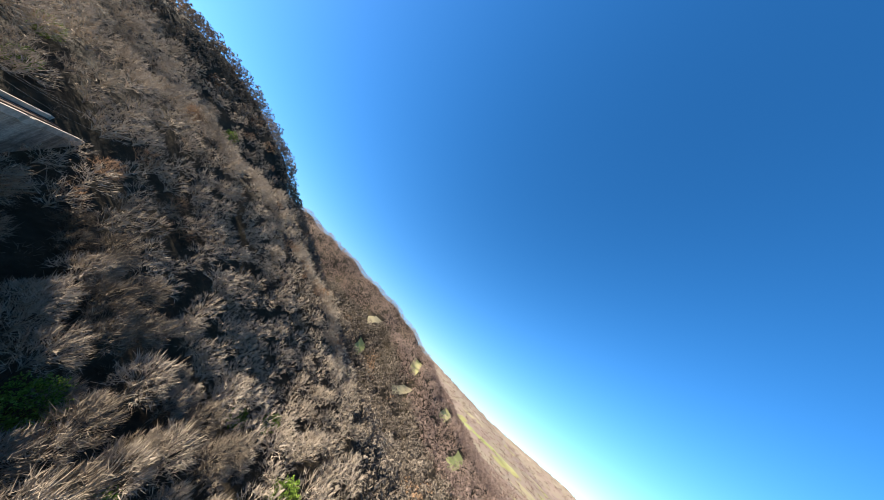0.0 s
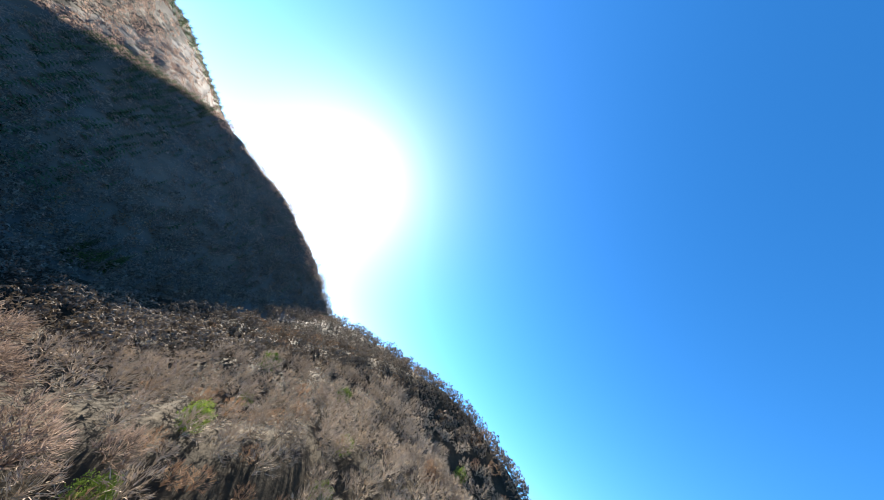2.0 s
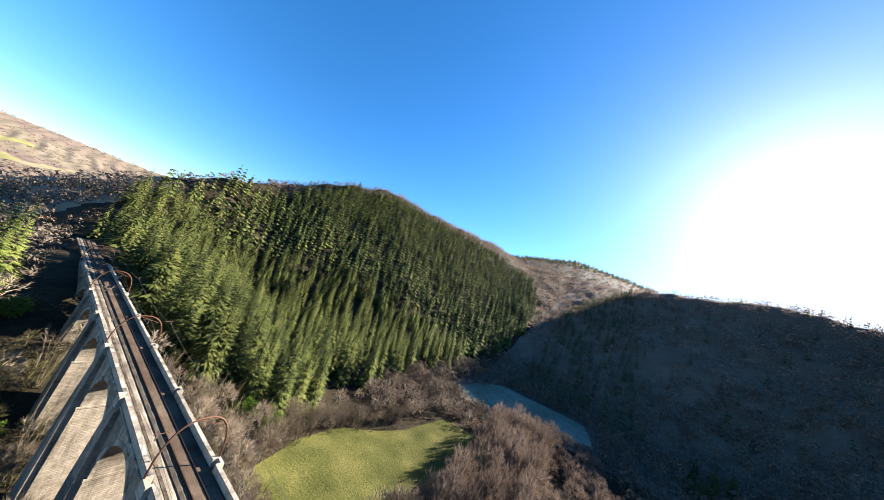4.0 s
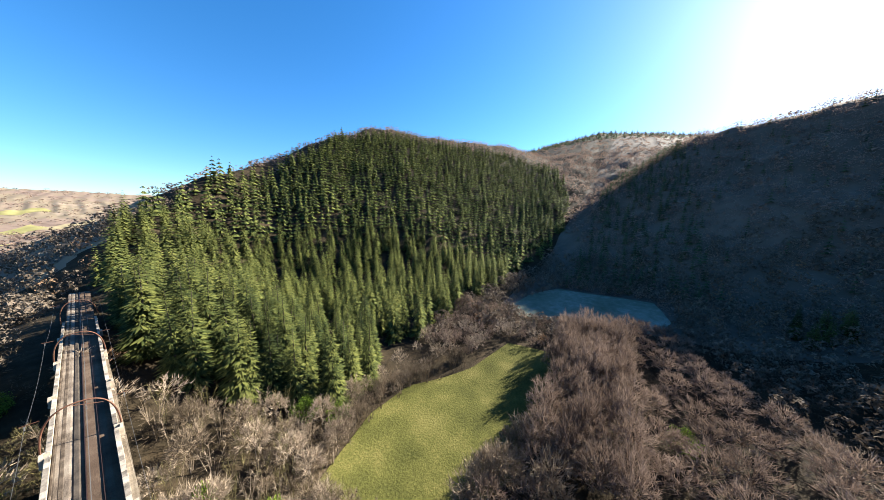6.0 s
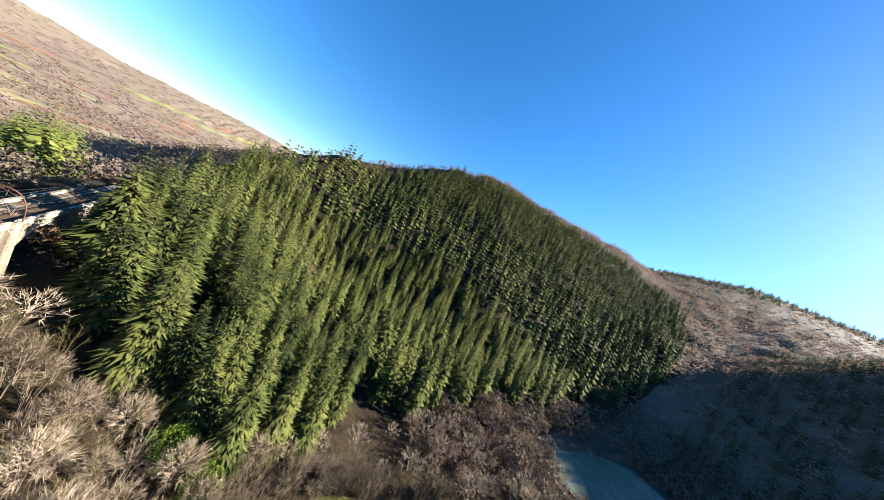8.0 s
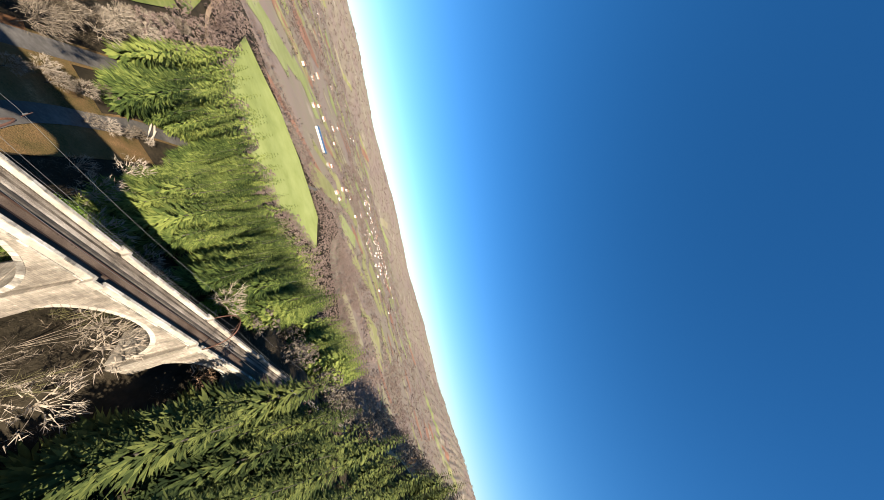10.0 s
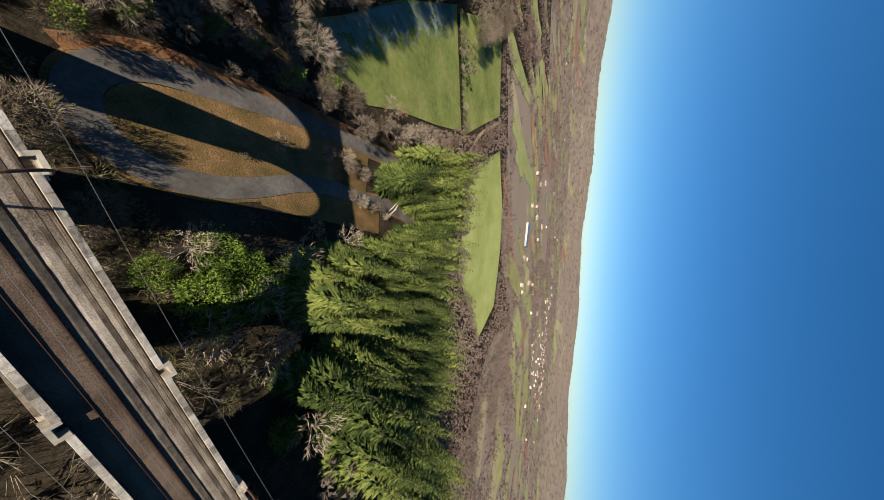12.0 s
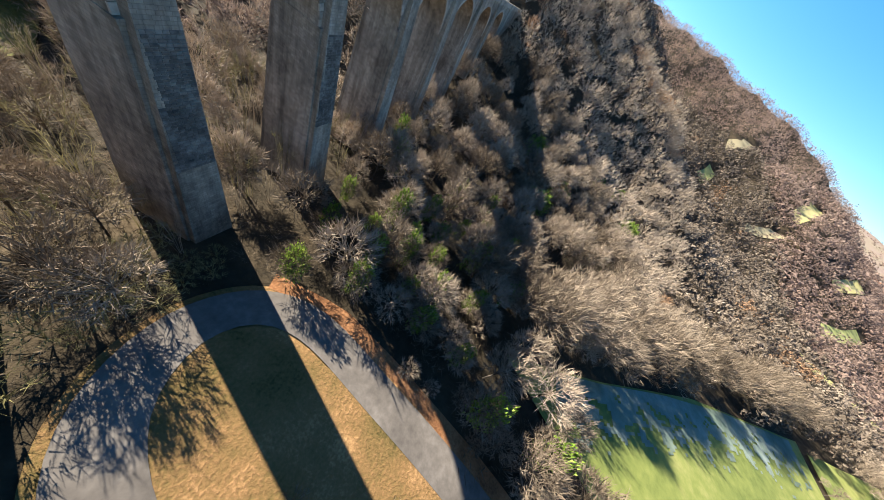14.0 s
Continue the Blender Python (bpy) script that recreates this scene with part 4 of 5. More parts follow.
d = np.minimum(np.hypot(px - 55, py + 10) - 25, np.hypot(px + 50, py - 10) - 40)
order = np.argsort(d)
own = np.zeros(len(px), bool)
own[order[:215]] = True
mid = ~own & (d < 230)
thin = ~own & ~mid & (rng.random(len(px)) < np.clip(1.7 - d / 900, 0.65, 1))
for kinds, sel in ((spruces, own & (px < 0)), (shaded_spruces, own & (px >= 0))):
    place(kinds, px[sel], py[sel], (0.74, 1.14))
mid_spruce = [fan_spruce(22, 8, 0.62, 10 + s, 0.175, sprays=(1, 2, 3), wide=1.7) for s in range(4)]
for mat, sel, label in ((NEEDLES, mid & (px < 0), "dense sunlit spruce plantation"), (SHADED_NEEDLES, mid & (px >= 0), "dense green spruce forest on the slope, coloured dark as in shade")):
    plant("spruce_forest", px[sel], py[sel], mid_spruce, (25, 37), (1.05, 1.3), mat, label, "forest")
plant("spruce_forest", px[thin], py[thin], [spruce_shape(6, 5, 0.5, 20 + s, r=0.195, blade=(0.34, 0.5)) for s in range(4)], (22, 33), (1.15, 1.5), SHADED_NEEDLES, "far green spruce forest up the hillside, coloured dark as in shade", "forest")
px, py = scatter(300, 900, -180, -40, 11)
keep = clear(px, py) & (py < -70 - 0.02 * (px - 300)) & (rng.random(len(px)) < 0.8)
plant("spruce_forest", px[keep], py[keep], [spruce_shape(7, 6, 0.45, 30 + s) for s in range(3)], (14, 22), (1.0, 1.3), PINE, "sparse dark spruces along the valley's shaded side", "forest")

place(shaded_spruces, [236, 242, 249, 256, 246, 262, 258], [-208, -216, -206, -219, -224, -211, -228], (0.5, 0.66))

# bare trees
px, py = scatter(-330, 380, -520, 330, 10.2)
keep = clear(px, py) & ~inside(px, py, SPRUCE_EAST) & ~inside(px, py, SPRUCE_WEST) & ~inside(px, py, SPRUCE_NORTH) & ~in_fields(px, py) & (rng.random(len(px)) < 0.96)
keep &= ~((np.abs(px) < 12) & (py > 14) & (py < 230) & (rng.random(len(px)) < 0.75))
keep &= ~((px > 48) & (px < 228) & (py < -80 - 0.12 * (px - 60)) & (py > -188 + 0.25 * (px - 60)))
px, py = px[keep], py[keep]
fx, fy = scatter(-160, 190, -345, -196, 9.0)
hx, hy = scatter(-125, 20, -200, -104, 9.5)
fx, fy = np.r_[fx, hx], np.r_[fy, hy]
more = clear(fx, fy) & (rng.random(len(fx)) < 0.85)
px, py = np.r_[px, fx[more]], np.r_[py, fy[more]]
d = np.minimum(np.minimum(np.hypot(px + 45, py + 85), np.hypot(px - 30, py + 60) + 10), np.hypot(px + 45, py + 145))
d2 = np.minimum(np.minimum(d, np.hypot(px + 20, py + 240) - 40), np.hypot(px - 85, py + 95))
order = np.argsort(d)
own = np.zeros(len(px), bool)
own[order[:260]] = True
barest = [tree_kind("bare_tree", "leafless grey-brown tree with a rounded crown of fine twigs", "tree", trunk_bm(8.5, 0.15, 7, s), dome_tree(40 + s, 42, 28, 0.0044), TWIGS, 13 + 0.5 * s, 11.5 + s * 0.5, "bare trees in the valley") for s in range(6)]
place(barest, px[own], py[own], (0.72, 1.18))
close = ~own & (d2 < 100)
rest = ~own & ~close & (d2 < 230)
outer = ~own & ~close & ~rest
tint = np.sin(px * 0.023 + 1.0) * np.cos(py * 0.031) + rng.normal(0, 0.5, len(px))
fine_dome = [dome_tree(60 + s, 22, 13, 0.0064) for s in range(6)]
near_dome = [clump_crown(70 + s, 13, 13, 0.094, thin=0.42, low=-0.08, flat=1.05, under=0.5) for s in range(6)]
warm = tint >= 1.05
plains = (px < -60) & (py > -62)
for sel, shapes, mat in ((close, fine_dome, TWIGS), (rest, near_dome, HILL_TWIGS), (outer, [clump_crown(76 + s, 11, 9, 0.105, thin=0.45, low=-0.1, flat=1.1, under=0.8) for s in range(5)], HILL_TWIGS)):
    if mat is HILL_TWIGS:
        low = sel & plains & ~warm
        plant("bare_wood", px[low], py[low], shapes, (9, 14), (0.9, 1.2), FAR_TWIGS, "pale pinkish-brown bare wood beyond the plantation", "wood")
        sel = sel & ~plains
    plant("bare_wood", px[sel & ~warm], py[sel & ~warm], shapes, (10, 16), (0.85, 1.1), mat, "leafless grey-brown deciduous wood", "wood")
    plant("russet_wood", px[sel & warm], py[sel & warm], shapes, (8, 13), (0.85, 1.1), RUSSET, "deciduous wood with withered russet leaves", "wood")
qx, qy = scatter(-5, 40, -104, -2, 4.4)
keep = clear(qx, qy) & ~inside(qx, qy, SPRUCE_EAST) & (rng.random(len(qx)) < 0.9)
mossy = rng.random(len(qx)) < 0.45
for mat, sel, label in ((TWIGS, keep & ~mossy, "thicket of slender bare stems around the piers"), (MOSSY_TWIGS, keep & mossy, "thicket of slender mossy stems around the piers")):
    plant("thicket", qx[sel], qy[sel], [coppice(260 + s, 7, 20, 0.0028) for s in range(5)], (8, 14), (0.65, 1.0), mat, label, "thicket")
qx, qy = scatter(-15, -4, -64, -2, 3.2)
keep = clear(qx, qy)
plant("thicket", qx[keep], qy[keep], [dome_tree(320 + s, 22, 16, 0.0055, low=0.06) for s in range(4)], (3.5, 7.5), (0.8, 1.1), MOSSY_TWIGS, "tangled mossy scrub between the road and the piers", "thicket")
qx, qy = scatter(24, 92, -104, 8, 6.6)
keep = clear(qx, qy) & ~inside(qx, qy, SPRUCE_EAST) & (qy > -100 + 0.25 * np.clip(qx - 20, 0, 99))
plant("bare_wood", qx[keep], qy[keep], [dome_tree(66 + s, 26, 16, 0.0055) for s in range(4)], (6.5, 11.5), (0.7, 0.95), TWIGS, "thicket of young bare trees under the arches", "wood")
# a belt of reddish, close-twigged trees south of the side valley's meadow
qx, qy = scatter(46, 230, -200, -84, 12.0)
keep = clear(qx, qy) & (qy < -80 - 0.12 * (qx - 60)) & (qy > -190 + 0.25 * (qx - 60))
plant("reddish_wood", qx[keep], qy[keep], [dome_tree(64 + s, 34, 21, 0.006) for s in range(5)], (13, 19), (0.95, 1.2), BUDS, "close wood of bare trees with reddish buds", "wood")
# tall trees along the meadows' sunward edges, whose shadows reach over the grass
edges = [((-46, -82), (-92, -99)), ((-92, -99), (-136, -119)), ((-136, -119), (-208, -141)), ((44, -80), (96, -95)), ((96, -95), (168, -101)), ((-232, -119), (-332, -150))]
qx, qy = [], []
for (x0, y0), (x1, y1) in edges:
    n = int(math.hypot(x1 - x0, y1 - y0) / (1.7 if -140 < x0 < 0 else 2.4))
    for i in range(n):
        u = rng.uniform(0, 1)
        qx.append(x0 + (x1 - x0) * u + rng.normal(0, 1.5))
        qy.append(y0 + (y1 - y0) * u - abs(rng.normal(0, 9)))
rx, ry = scatter(84, 190, -122, -97, 7.5)
ex, ey = scatter(138, 178, -112, -86, 6.5)
rx, ry = np.r_[rx, ex], np.r_[ry, ey]
plant("reddish_wood", rx, ry, [dome_tree(164 + s, 36, 22, 0.005) for s in range(4)], (22, 29), (0.55, 0.7), BUDS, "tall bare trees with reddish buds beside the meadow", "wood")
plant("bare_wood", np.array(qx), np.array(qy), [dome_tree(360 + s, 34, 18, 0.0040) for s in range(4)], (16, 22), (0.75, 0.95), TWIGS, "tall leafless trees at the meadows' edge", "wood")
# bare trees between the spruces and the side valley's meadow, and the belt at the meadow's far end
belt = [((42, -42), (60, -34), 4), ((60, -34), (92, -31), 5), ((92, -31), (128, -46), 5)]
bx, by = [], []
for (x0, y0), (x1, y1), half in belt:
    for _ in range(int(math.hypot(x1 - x0, y1 - y0) / 1.1)):
        u = rng.uniform(0, 1)
        bx.append(x0 + (x1 - x0) * u + rng.normal(0, 1))
        by.append(y0 + (y1 - y0) * u + rng.uniform(-half, half))
plant("bare_wood", np.array(bx), np.array(by), [coppice(270 + s, 9, 18, 0.0038) for s in range(4)], (9, 14), (0.75, 1.0), TWIGS, "belt of slender pale bare trees beside the meadow", "wood")
bx, by = scatter(132, 205, -46, 0, 6.5)
keep = clear(bx, by) & ~inside(bx, by, SPRUCE_EAST)
plant("reddish_wood", bx[keep], by[keep], [dome_tree(280 + s, 24, 14, 0.0085) for s in range(4)], (8, 13), (0.8, 1.0), BUDS, "pinkish-brown bare trees at the foot of the spruces", "wood")
bx, by = scatter(166, 204, -104, -46, 6.0)
plant("bare_wood", bx, by, [dome_tree(284 + s, 24, 14, 0.0085, low=0.12) for s in range(4)], (5, 9), (0.9, 1.2), BUDS, "bushy brown hedge between the two fields", "hedge")
px, py = scatter(-46, 46, -112, -2, 3.4)
keep = clear(px, py) & (rng.random(len(px)) < 0.85)
plant("undergrowth", px[keep], py[keep], [leaf_ball(290 + s, 46, 0.12, low=-0.05, thin=0.09) for s in range(5)], (1.2, 2.6), (1.0, 1.7), BRUSH, "low dead brambles and brushwood around the piers", "brushwood")
px, py = scatter(-150, 210, -270, 60, 5.4)
keep = clear(px, py) & ~inside(px, py, SPRUCE_WEST) & (rng.random(len(px)) < 0.8)
keep &= ~(inside(px, py, SPRUCE_EAST) & (rng.random(len(px)) < 0.6))
plant("undergrowth", px[keep], py[keep], [leaf_ball(75 + s, 42, 0.12, low=-0.05, thin=0.10) for s in range(5)], (1.8, 4.8), (0.9, 1.6), BRUSH, "brown leafless brushwood under the trees", "brushwood")
px, py = scatter(-560, 60, -860, -520, 10.0)
keep = ~in_fields(px, py) & (rng.random(len(px)) < 0.9)
plant("bare_wood", px[keep], py[keep], [leaf_ball(85 + s, 44, 0.08, low=-0.08, thin=0.45) for s in range(5)], (9, 14), (0.9, 1.2), FAR_TWIGS, "leafless wood on the hill with fields", "wood")
px, py = scatter(-640, -328, -525, -130, 9.5)
keep = ~in_fields(px, py) & clear(px, py) & (rng.random(len(px)) < 0.93)
plant("bare_wood", px[keep], py[keep], [clump_crown(386 + s, 9, 8, 0.12, thin=0.45, low=-0.1, flat=1.1, under=0.8) for s in range(5)], (8, 14), (0.95, 1.3), FAR_TWIGS, "grey-brown leafless wood at the foot of the hill", "wood")
px, py = scatter(-1100, 1400, -1000, 800, 18.0)
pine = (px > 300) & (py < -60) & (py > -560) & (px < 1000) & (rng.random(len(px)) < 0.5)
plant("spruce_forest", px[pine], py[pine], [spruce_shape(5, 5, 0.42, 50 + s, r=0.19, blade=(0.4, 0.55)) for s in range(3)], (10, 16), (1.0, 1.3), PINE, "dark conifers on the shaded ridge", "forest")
keep = ~pine & ~((px > 300) & (py < -560)) & ~((px > 100) & (py > 640)) & ~((px > -560) & (px < 60) & (py < -520) & (py > -860)) & ((px < -330) | (px > 380) | (py < -520) | (py > 330)) & clear(px, py) & ~inside(px, py, SPRUCE_EAST) & ~in_fields(px, py) & (rng.random(len(px)) < 0.85)
keep &= ~((px < -330) & (np.sin(px * 0.017 + 0.9 * np.sin(py * 0.006)) + np.sin(py * 0.011 + px * 0.004) + 0.5 * np.sin(px * 0.043 - py * 0.019) < -0.15) & (py > -330))
px, py = px[keep], py[keep]
plant("bare_wood", px, py, [clump_crown(80 + s, 7, 5, 0.17, thin=0.45, low=-0.14, flat=1.1, under=0.8) for s in range(5)], (9, 15), (1.2, 1.8), FAR_TWIGS, "leafless brown wood on the farther slopes", "wood")
px, py = scatter(260, 860, -500, -60, 9.0)
keep = clear(px, py) & (rng.random(len(px)) < 0.9)
plant("bare_wood", px[keep], py[keep], [leaf_ball(150 + s, 44, 0.075, low=-0.08, thin=0.45) for s in range(5)], (8, 13), (0.9, 1.2), FAR_TWIGS, "bare grey wood on the shaded ridge", "wood")
px, py = scatter(1900, 2800, -820, 900, 42.0)
plant("spruce_forest", px, py, [spruce_shape(5, 5, 0.42, 55 + s, r=0.3) for s in range(3)], (18, 30), (1.2, 1.8), PINE, "dark conifer forest on the far plateau", "forest")
px, py = scatter(-4200, 2600, -3600, 4200, 52.0)
keep = ((px < -1100) | (px > 1400) | (py < -1000) | (py > 800)) & ~in_fields(px, py) & (rng.random(len(px)) < np.clip(1.4 - np.hypot(px, py) / 3500, 0.3, 1))
px, py = px[keep], py[keep]
plant("far_wood", px, py, [clump_crown(90 + s, 4, 3, 0.28, thin=0.5, low=-0.16) for s in range(4)], (9, 15), (1.8, 3.0), FAR_TWIGS, "brown woodland in the distance", "wood")

# evergreens and ivy among the bare trees
holly = [tree_kind("evergreen_tree", "bushy bright green evergreen among bare trees", "tree", trunk_bm(6, 0.16, 5, 90 + s), leaf_ball(100 + s, 2800, 0.018), IVY, 9, 9.5, "evergreens in the wood") for s in range(3)]
places = [(-22, -27), (-25, -21), (-19, -23), (-15, -15), (-21, -15), (-16, -21), (-27, -15), (-12, -27), (-14, 8), (-20, 14), (-57, -140), (-48, -172), (-66, -160), (46, -24), (54, -32), (150, -120), (120, -140), (40, -190), (60, -210), (20, -230), (80, -240), (34, -250), (110, -260), (70, -280), (5, -350), (-90, -200), (-104, -206), (-110, -180)]
place(holly, [p[0] for p in places], [p[1] for p in places], (0.65, 1.15))
ivied = [tree_kind("ivy_tree", "bare tree with bright green ivy climbing its stem", "tree", trunk_bm(9, 0.17, 7, 110 + s), dome_tree(110 + s, 72, 22, 0.0036), TWIGS, 12, 12, "ivy-clad trees below the viaduct") for s in range(3)]
for i, ob in enumerate(ivied):
    v, f = leaf_ball(115 + i, 900, 0.03)
    ivy = new("ivy", quick_mesh("ivy", v * np.array([5.0, 5.0, 11.0]) + np.array([0.3, 0.2, 0.6]), f, IVY))
    ivy.parent = ob
    tagged(ivy, "bright green ivy leaves")
places = [(-17, -79), (-19, -68), (-36, -77), (-37, -88), (-43, -120), (-41, -73), (-50, -72), (-57, -66), (-30, -100), (-24, -92), (-44, -108), (-14, -108), (-13, -90), (-28, -72), (14, -40), (24, -52), (-70, -66), (-8, -120), (-33, -112), (-49, -84), (-31, -84), (-35, -95), (-40, -81), (-27, -79), (-45, -94), (-39, -102), (-52, -104), (-30, -90), (-23, -84), (-56, -92)]
place(ivied, [p[0] for p in places], [p[1] for p in places], (0.65, 1.05))
russets = [tree_kind("russet_tree", "small tree holding withered orange-brown leaves", "tree", trunk_bm(7, 0.15, 5, 120 + s), leaf_ball(120 + s, 1900, 0.02), RUSSET, 10, 10, "russet trees in the wood") for s in range(3)]
places = [(-20, -178), (-58, -150), (-66, -158), (-48, -132), (100, -104), (112, -112), (92, -108), (126, -108), (140, -112), (176, -30), (188, -20), (200, -8), (-28, -82), (10, -291), (-84, -205)]
place(russets, [p[0] for p in places], [p[1] for p in places], (0.6, 1.0))

# hedges and roadside trees
hedge = [tree_kind("hedge_tree", "small pale bare tree in a roadside hedge", "tree", trunk_bm(4.5, 0.1, 5, 140 + s), dome_tree(140 + s, 40, 15, 0.0055, low=0.12), TWIGS, 6.5, 6.5, "small trees along the road and hedges") for s in range(3)]
lines = [((-40, -69), (-86, -57), 9), ((-92, -56), (-194, -49), 44), ((-100, -53), (-190, -46), 30), ((-206.5, -56), (-214, -134), 13), ((-215, -50), (-228, -20), 6), ((-72, -40), (-92, -33), 8), ((-70, -30), (-92, -17), 7), ((-34, -48), (-62, -46), 3), ((-64, -45), (-78, -42), 4), ((36, -48), (44, -76), 7), ((60, -32), (130, -30), 14), ((165, -60), (205, -48), 7), ((168, -98), (206, -112), 8), ((204, -50), (206, -108), 9), ((206, -108), (222, -142), 6), ((222, -36), (288, -64), 10)]
spots = [(x0 + (x1 - x0) * (i + rng.uniform(0.2, 0.8)) / n, y0 + (y1 - y0) * (i + 0.5) / n + rng.normal(0, 1.2)) for (x0, y0), (x1, y1), n in lines for i in range(n)]
place(hedge, [q[0] for q in spots], [q[1] for q in spots], (0.6, 1.3))
px, py = scatter(-1500, -330, -600, 1100, 9.0)
keep = in_fields(px, py, 1.10) & ~in_fields(px, py, 0.99) & (rng.random(len(px)) < 0.6)
plant("hedgerow", px[keep], py[keep], [clump_crown(186 + s, 7, 6, 0.16, thin=0.42, low=-0.16, flat=1.1, under=0.7) for s in range(4)], (4, 8), (1.0, 1.8), HILL_TWIGS, "brown bare hedgerows round the fields", "hedge")

# hedges along the pale field beyond the plantation and the meadows' far sides
hx, hy = [], []
for (x0, y0), (x1, y1) in (((-321, -34), (-327, 30)), ((-327, 30), (-313, 86)), ((-313, 86), (-276, 153)), ((-173, 56), (-209, 157)), ((-193, 16), (-173, 54)), ((-320, -70), (-338, -158)), ((-212, -38), (-322, -62)), ((-345, -20), (-352, 160)), ((-372, -140), (-366, 120))):
    for i in range(int(math.hypot(x1 - x0, y1 - y0) / 2.6)):
        u = rng.uniform(0, 1)
        hx.append(x0 + (x1 - x0) * u + rng.normal(0, 1.2))
        hy.append(y0 + (y1 - y0) * u + rng.normal(0, 1.2))
plant("hedgerow", np.array(hx), np.array(hy), [dome_tree(340 + s, 20, 9, 0.0085, low=0.08) for s in range(4)], (3.5, 7.5), (0.9, 1.3), FAR_TWIGS, "pale bare hedgerows along the fields", "hedge")

# felled trunks at the plantation's edge
for i, (x, y, turn) in enumerate(((-98, -18, 20), (-100, -16.5, 26), (-96.5, -16, 12))):
    bm = bmesh.new()
    add_tube(bm, [(-5.5, 0, 0), (-2, 0.15, 0.03), (2, -0.1, 0.03), (5.5, 0.1, 0)], [0.34, 0.3, 0.25, 0.16], 9)
    me = data_of("felled_trunk", bm, material("peeled_wood", [(0.30, 0.24, 0.17), (0.50, 0.42, 0.32)], 1.5, bump=0.4))
    log = tagged(new("felled_trunk", me), "pale felled tree trunk lying on the ground", "log", "felled trunks")
    log.matrix_basis = Matrix.Translation((x, y, float(ground_z(x, y)) + 0.45)) @ Matrix.Rotation(radians(turn), 4, "Z")

# ---- houses on the plain ----


def house(name, label, l, w, h, pitch):
    ob = thing(name, label, "house", group="houses on the plain")
    part("wall", box_bm(-l / 2, l / 2, -w / 2, w / 2, -1.5, h), WALLS, ob)
    bm = bmesh.new()
    o = 0.5
    ridge = h + (w / 2 + o) * pitch
    lo = h - 0.05
    vs = [bm.verts.new(p) for p in ((-l / 2 - o, -w / 2 - o, lo), (l / 2 + o, -w / 2 - o, lo), (l / 2 + o, w / 2 + o, lo), (-l / 2 - o, w / 2 + o, lo), (-l / 2 - o, 0, ridge), (l / 2 + o, 0, ridge))]
    for q in ((0, 1, 5, 4), (2, 3, 4, 5), (1, 2, 5), (3, 0, 4), (3, 2, 1, 0)):
        bm.faces.new([vs[i] for i in q])
    roof = part("roof", bm, ROOF, ob)
    part("chimney", box_bm(l * 0.22, l * 0.22 + 0.8, -0.4, 0.4, ridge - 1.2, ridge + 0.9), WALLS, roof)
    for x in (-l * 0.3, 0, l * 0.3):
        for side in (-1, 1):
            part("window", box_bm(x - 0.6, x + 0.6, *sorted((side * (w / 2 - 0.1), side * (w / 2 + 0.04))), h * 0.4, h * 0.4 + 1.4), GLASS_DARK, ob)
    part("door", box_bm(l * 0.15 - 0.5, l * 0.15 + 0.5, w / 2 - 0.1, w / 2 + 0.05, 0, 2.1), GLASS_DARK, ob)
    return ob


homes = [house("house", "white rendered house with a tiled roof among the fields", 12, 8, 5.5, 0.5), house("house", "pale long farmhouse with a tiled roof", 18, 8, 5, 0.45), house("house", "small cream house with a tiled roof", 10, 9, 6, 0.55)]
spots = [(-367, -204), (-380, -196), (-569, 84), (-629, 26), (-458, 217), (-470, 240), (-520, 190), (-545, 260), (-610, 300), (-480, 170), (-640, 130), (-700, 60), (-760, 190)]
for _ in range(55):
    spots.append((-1060 + rng.normal(0, 110), 880 + rng.normal(0, 130)))
for _ in range(34):
    u = rng.uniform(0, 1)
    spots.append((-560 - 500 * u + rng.normal(0, 60), 330 + 900 * u + rng.normal(0, 70)))
for _ in range(26):
    spots.append((rng.uniform(-1800, -500), rng.uniform(-700, 900)))
for i, (x, y) in enumerate(spots):
    m = Matrix.Translation((x, y, float(ground_z(x, y)))) @ Matrix.Rotation(rng.uniform(0, 3.1), 4, "Z") @ Matrix.Scale(0.8, 4)
    if i < 3:
        homes[i].matrix_basis = m
    else:
        copy_thing(homes[int(rng.integers(0, 3))], Matrix()).matrix_basis = m
barn = thing("barn", "long low farm building with a dark blue panelled roof", "barn")
part("wall", box_bm(-24, 24, -7, 7, -2, 4), WALLS, barn)
part("roof", box_bm(-25, 25, -8, 8, 4, 4.6, bevel=0.2), material("solar_panels", [(0.02, 0.03, 0.06), (0.04, 0.06, 0.11)], 0.5, rough=0.25), barn, "dark blue solar panels")
barn.matrix_basis = Matrix.Translation((-508, 131, float(ground_z(-508, 131)))) @ Matrix.Rotation(radians(60), 4, "Z")

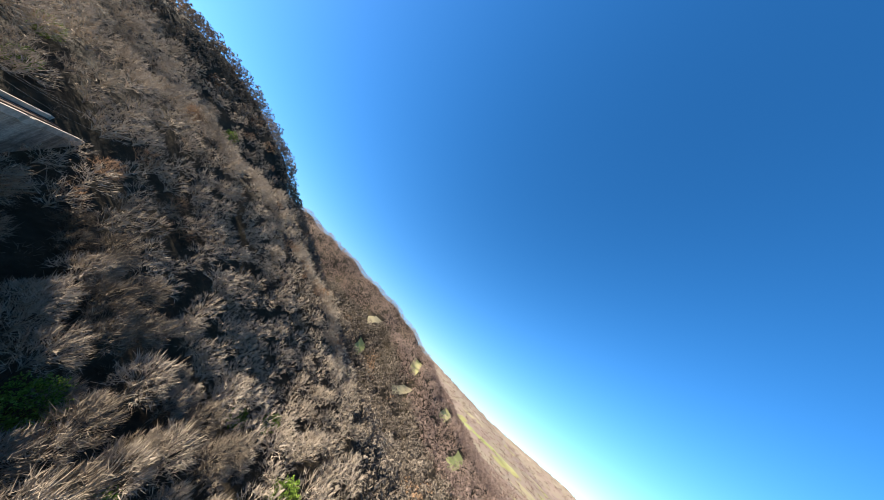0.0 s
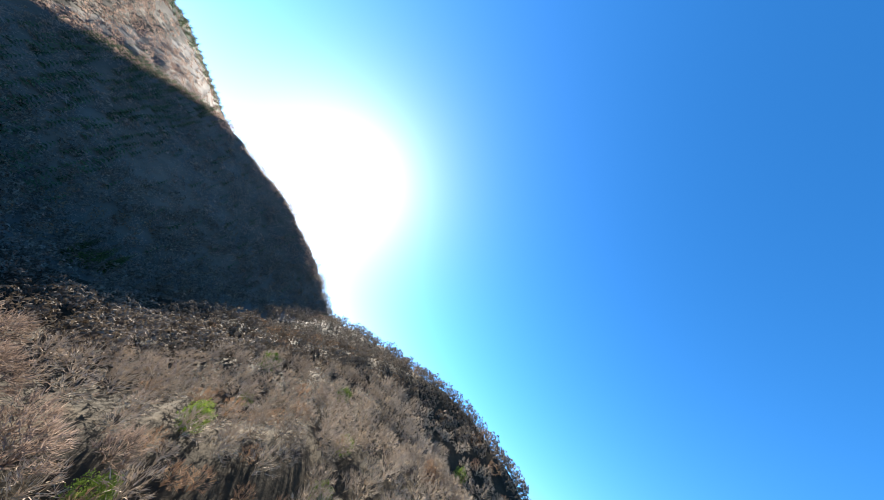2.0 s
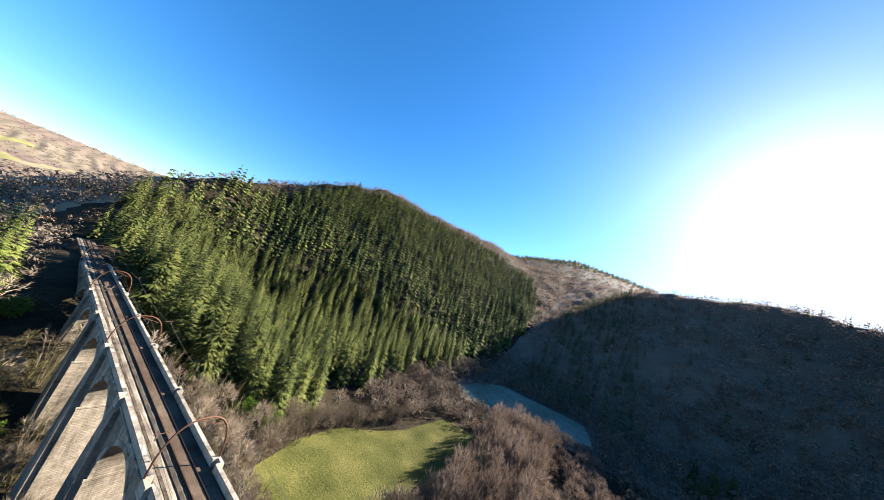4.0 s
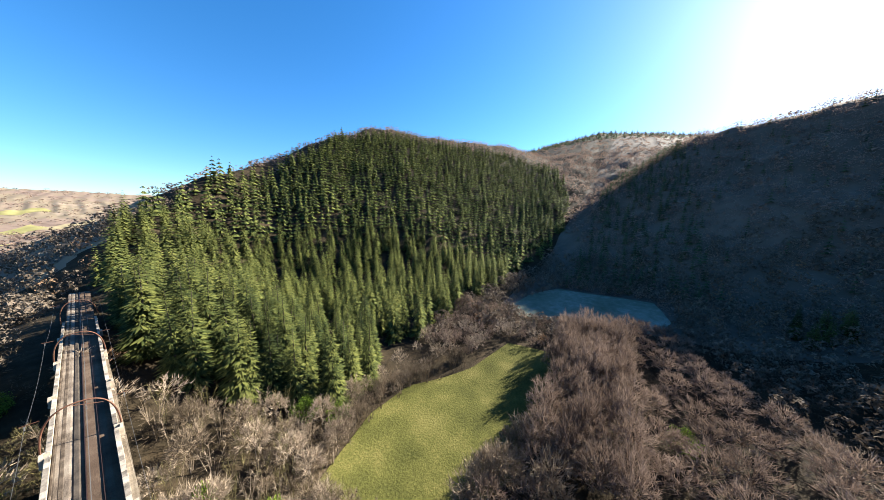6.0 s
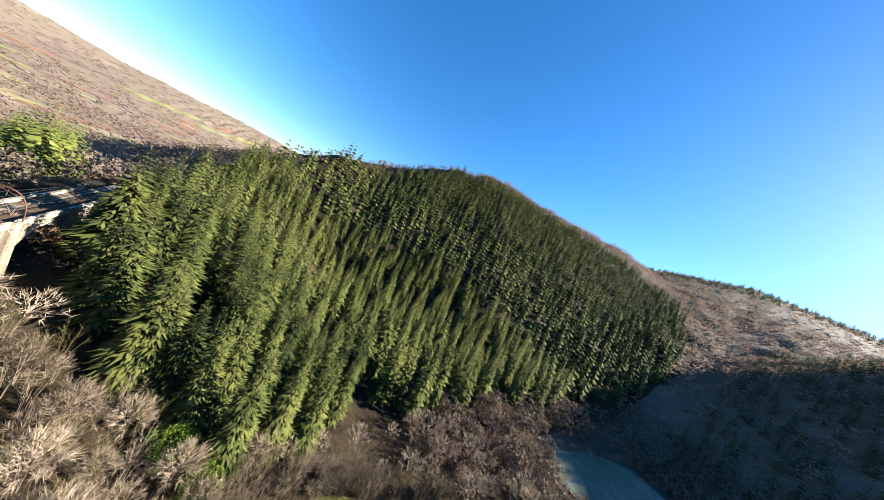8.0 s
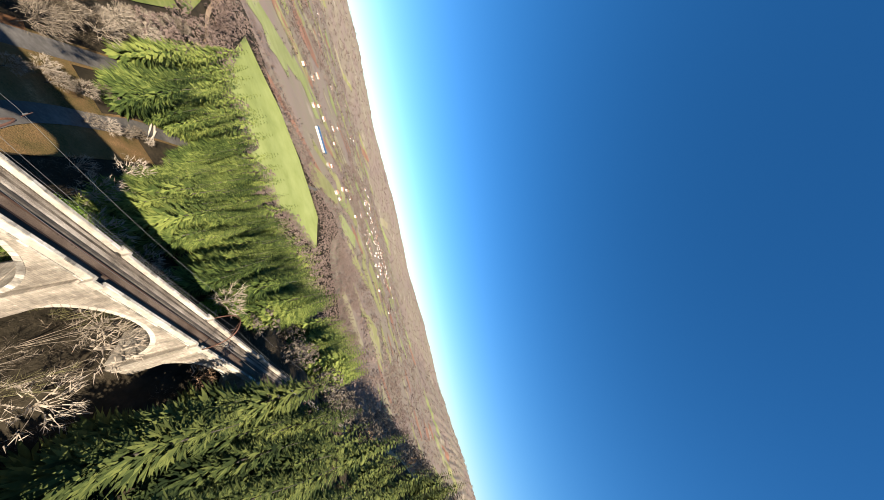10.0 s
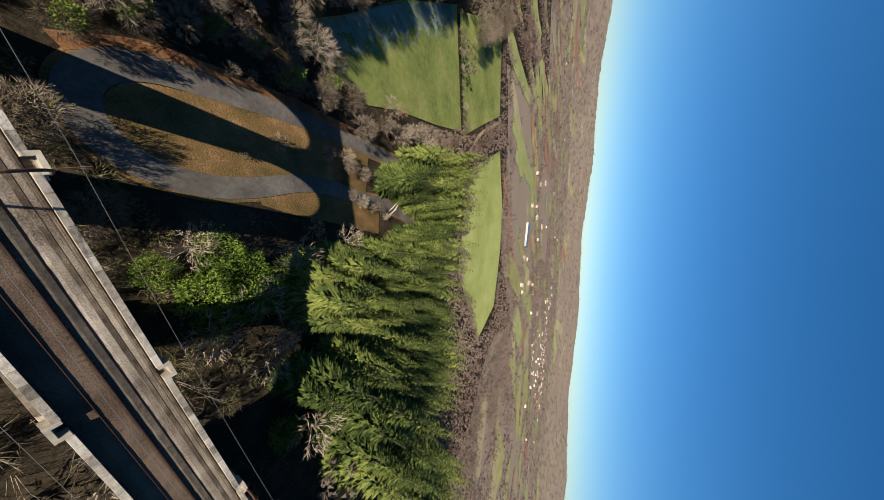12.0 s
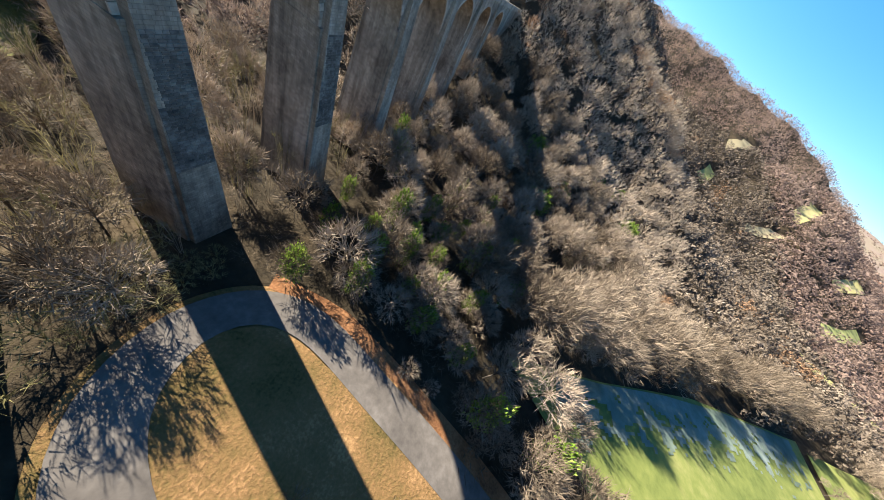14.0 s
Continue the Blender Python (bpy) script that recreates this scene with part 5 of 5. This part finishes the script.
# ---- single stones of the viaduct ----
for side in (-1, 1):
    stone_me = data_of("voussoir", voussoir_bm(side), BLOCK)
    for a in [o for o in viaduct.children if o.name.split(".")[0] == "arch" and -5 <= round(o.location.y / S - 0.5) <= -2]:
        for i in range(31):
            ob = share("voussoir", stone_me, a, z=SPRING)
            ob.rotation_euler = (-math.pi * i / 31, 0, 0)
    n = 14
    run = (S - 1.9) / n
    stone_me = data_of("coping_stone", box_bm(*sorted((side * 3.13, side * 3.67)), 0.012, run - 0.012, -0.16, 0.0, bevel=0.015), BLOCK)
    for k in NEAR:
        for i in range(n):
            share("coping_stone", stone_me, viaduct, y=k * S + 0.95 + i * run, z=TOP + 0.012 * math.sin(i * 7.3 + k))
    stone_me = data_of("cornice_stone", box_bm(*sorted((side * 3.0, side * 3.75)), 0.01, S / 19 - 0.01, TOP - 1.56, TOP - 1.3, bevel=0.015), BLOCK)
    for k in range(-5, 1):
        for i in range(19):
            share("cornice_stone", stone_me, viaduct, x=0.006 * math.sin(i * 5.1 + k), y=k * S + i * S / 19)
# rough blocks on the outer faces of two buttresses, coloured dark for the west side's shade
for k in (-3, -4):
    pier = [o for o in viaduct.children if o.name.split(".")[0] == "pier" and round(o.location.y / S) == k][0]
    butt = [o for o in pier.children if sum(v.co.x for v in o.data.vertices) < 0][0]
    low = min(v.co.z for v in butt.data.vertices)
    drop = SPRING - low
    half_me = [data_of("stone_block", box_bm(-0.05, 0.04, -w / 2, w / 2, 0.012, 0.315, bevel=0.02), SHADED_RUBBLE) for w in (0.40, 0.52, 0.66)]
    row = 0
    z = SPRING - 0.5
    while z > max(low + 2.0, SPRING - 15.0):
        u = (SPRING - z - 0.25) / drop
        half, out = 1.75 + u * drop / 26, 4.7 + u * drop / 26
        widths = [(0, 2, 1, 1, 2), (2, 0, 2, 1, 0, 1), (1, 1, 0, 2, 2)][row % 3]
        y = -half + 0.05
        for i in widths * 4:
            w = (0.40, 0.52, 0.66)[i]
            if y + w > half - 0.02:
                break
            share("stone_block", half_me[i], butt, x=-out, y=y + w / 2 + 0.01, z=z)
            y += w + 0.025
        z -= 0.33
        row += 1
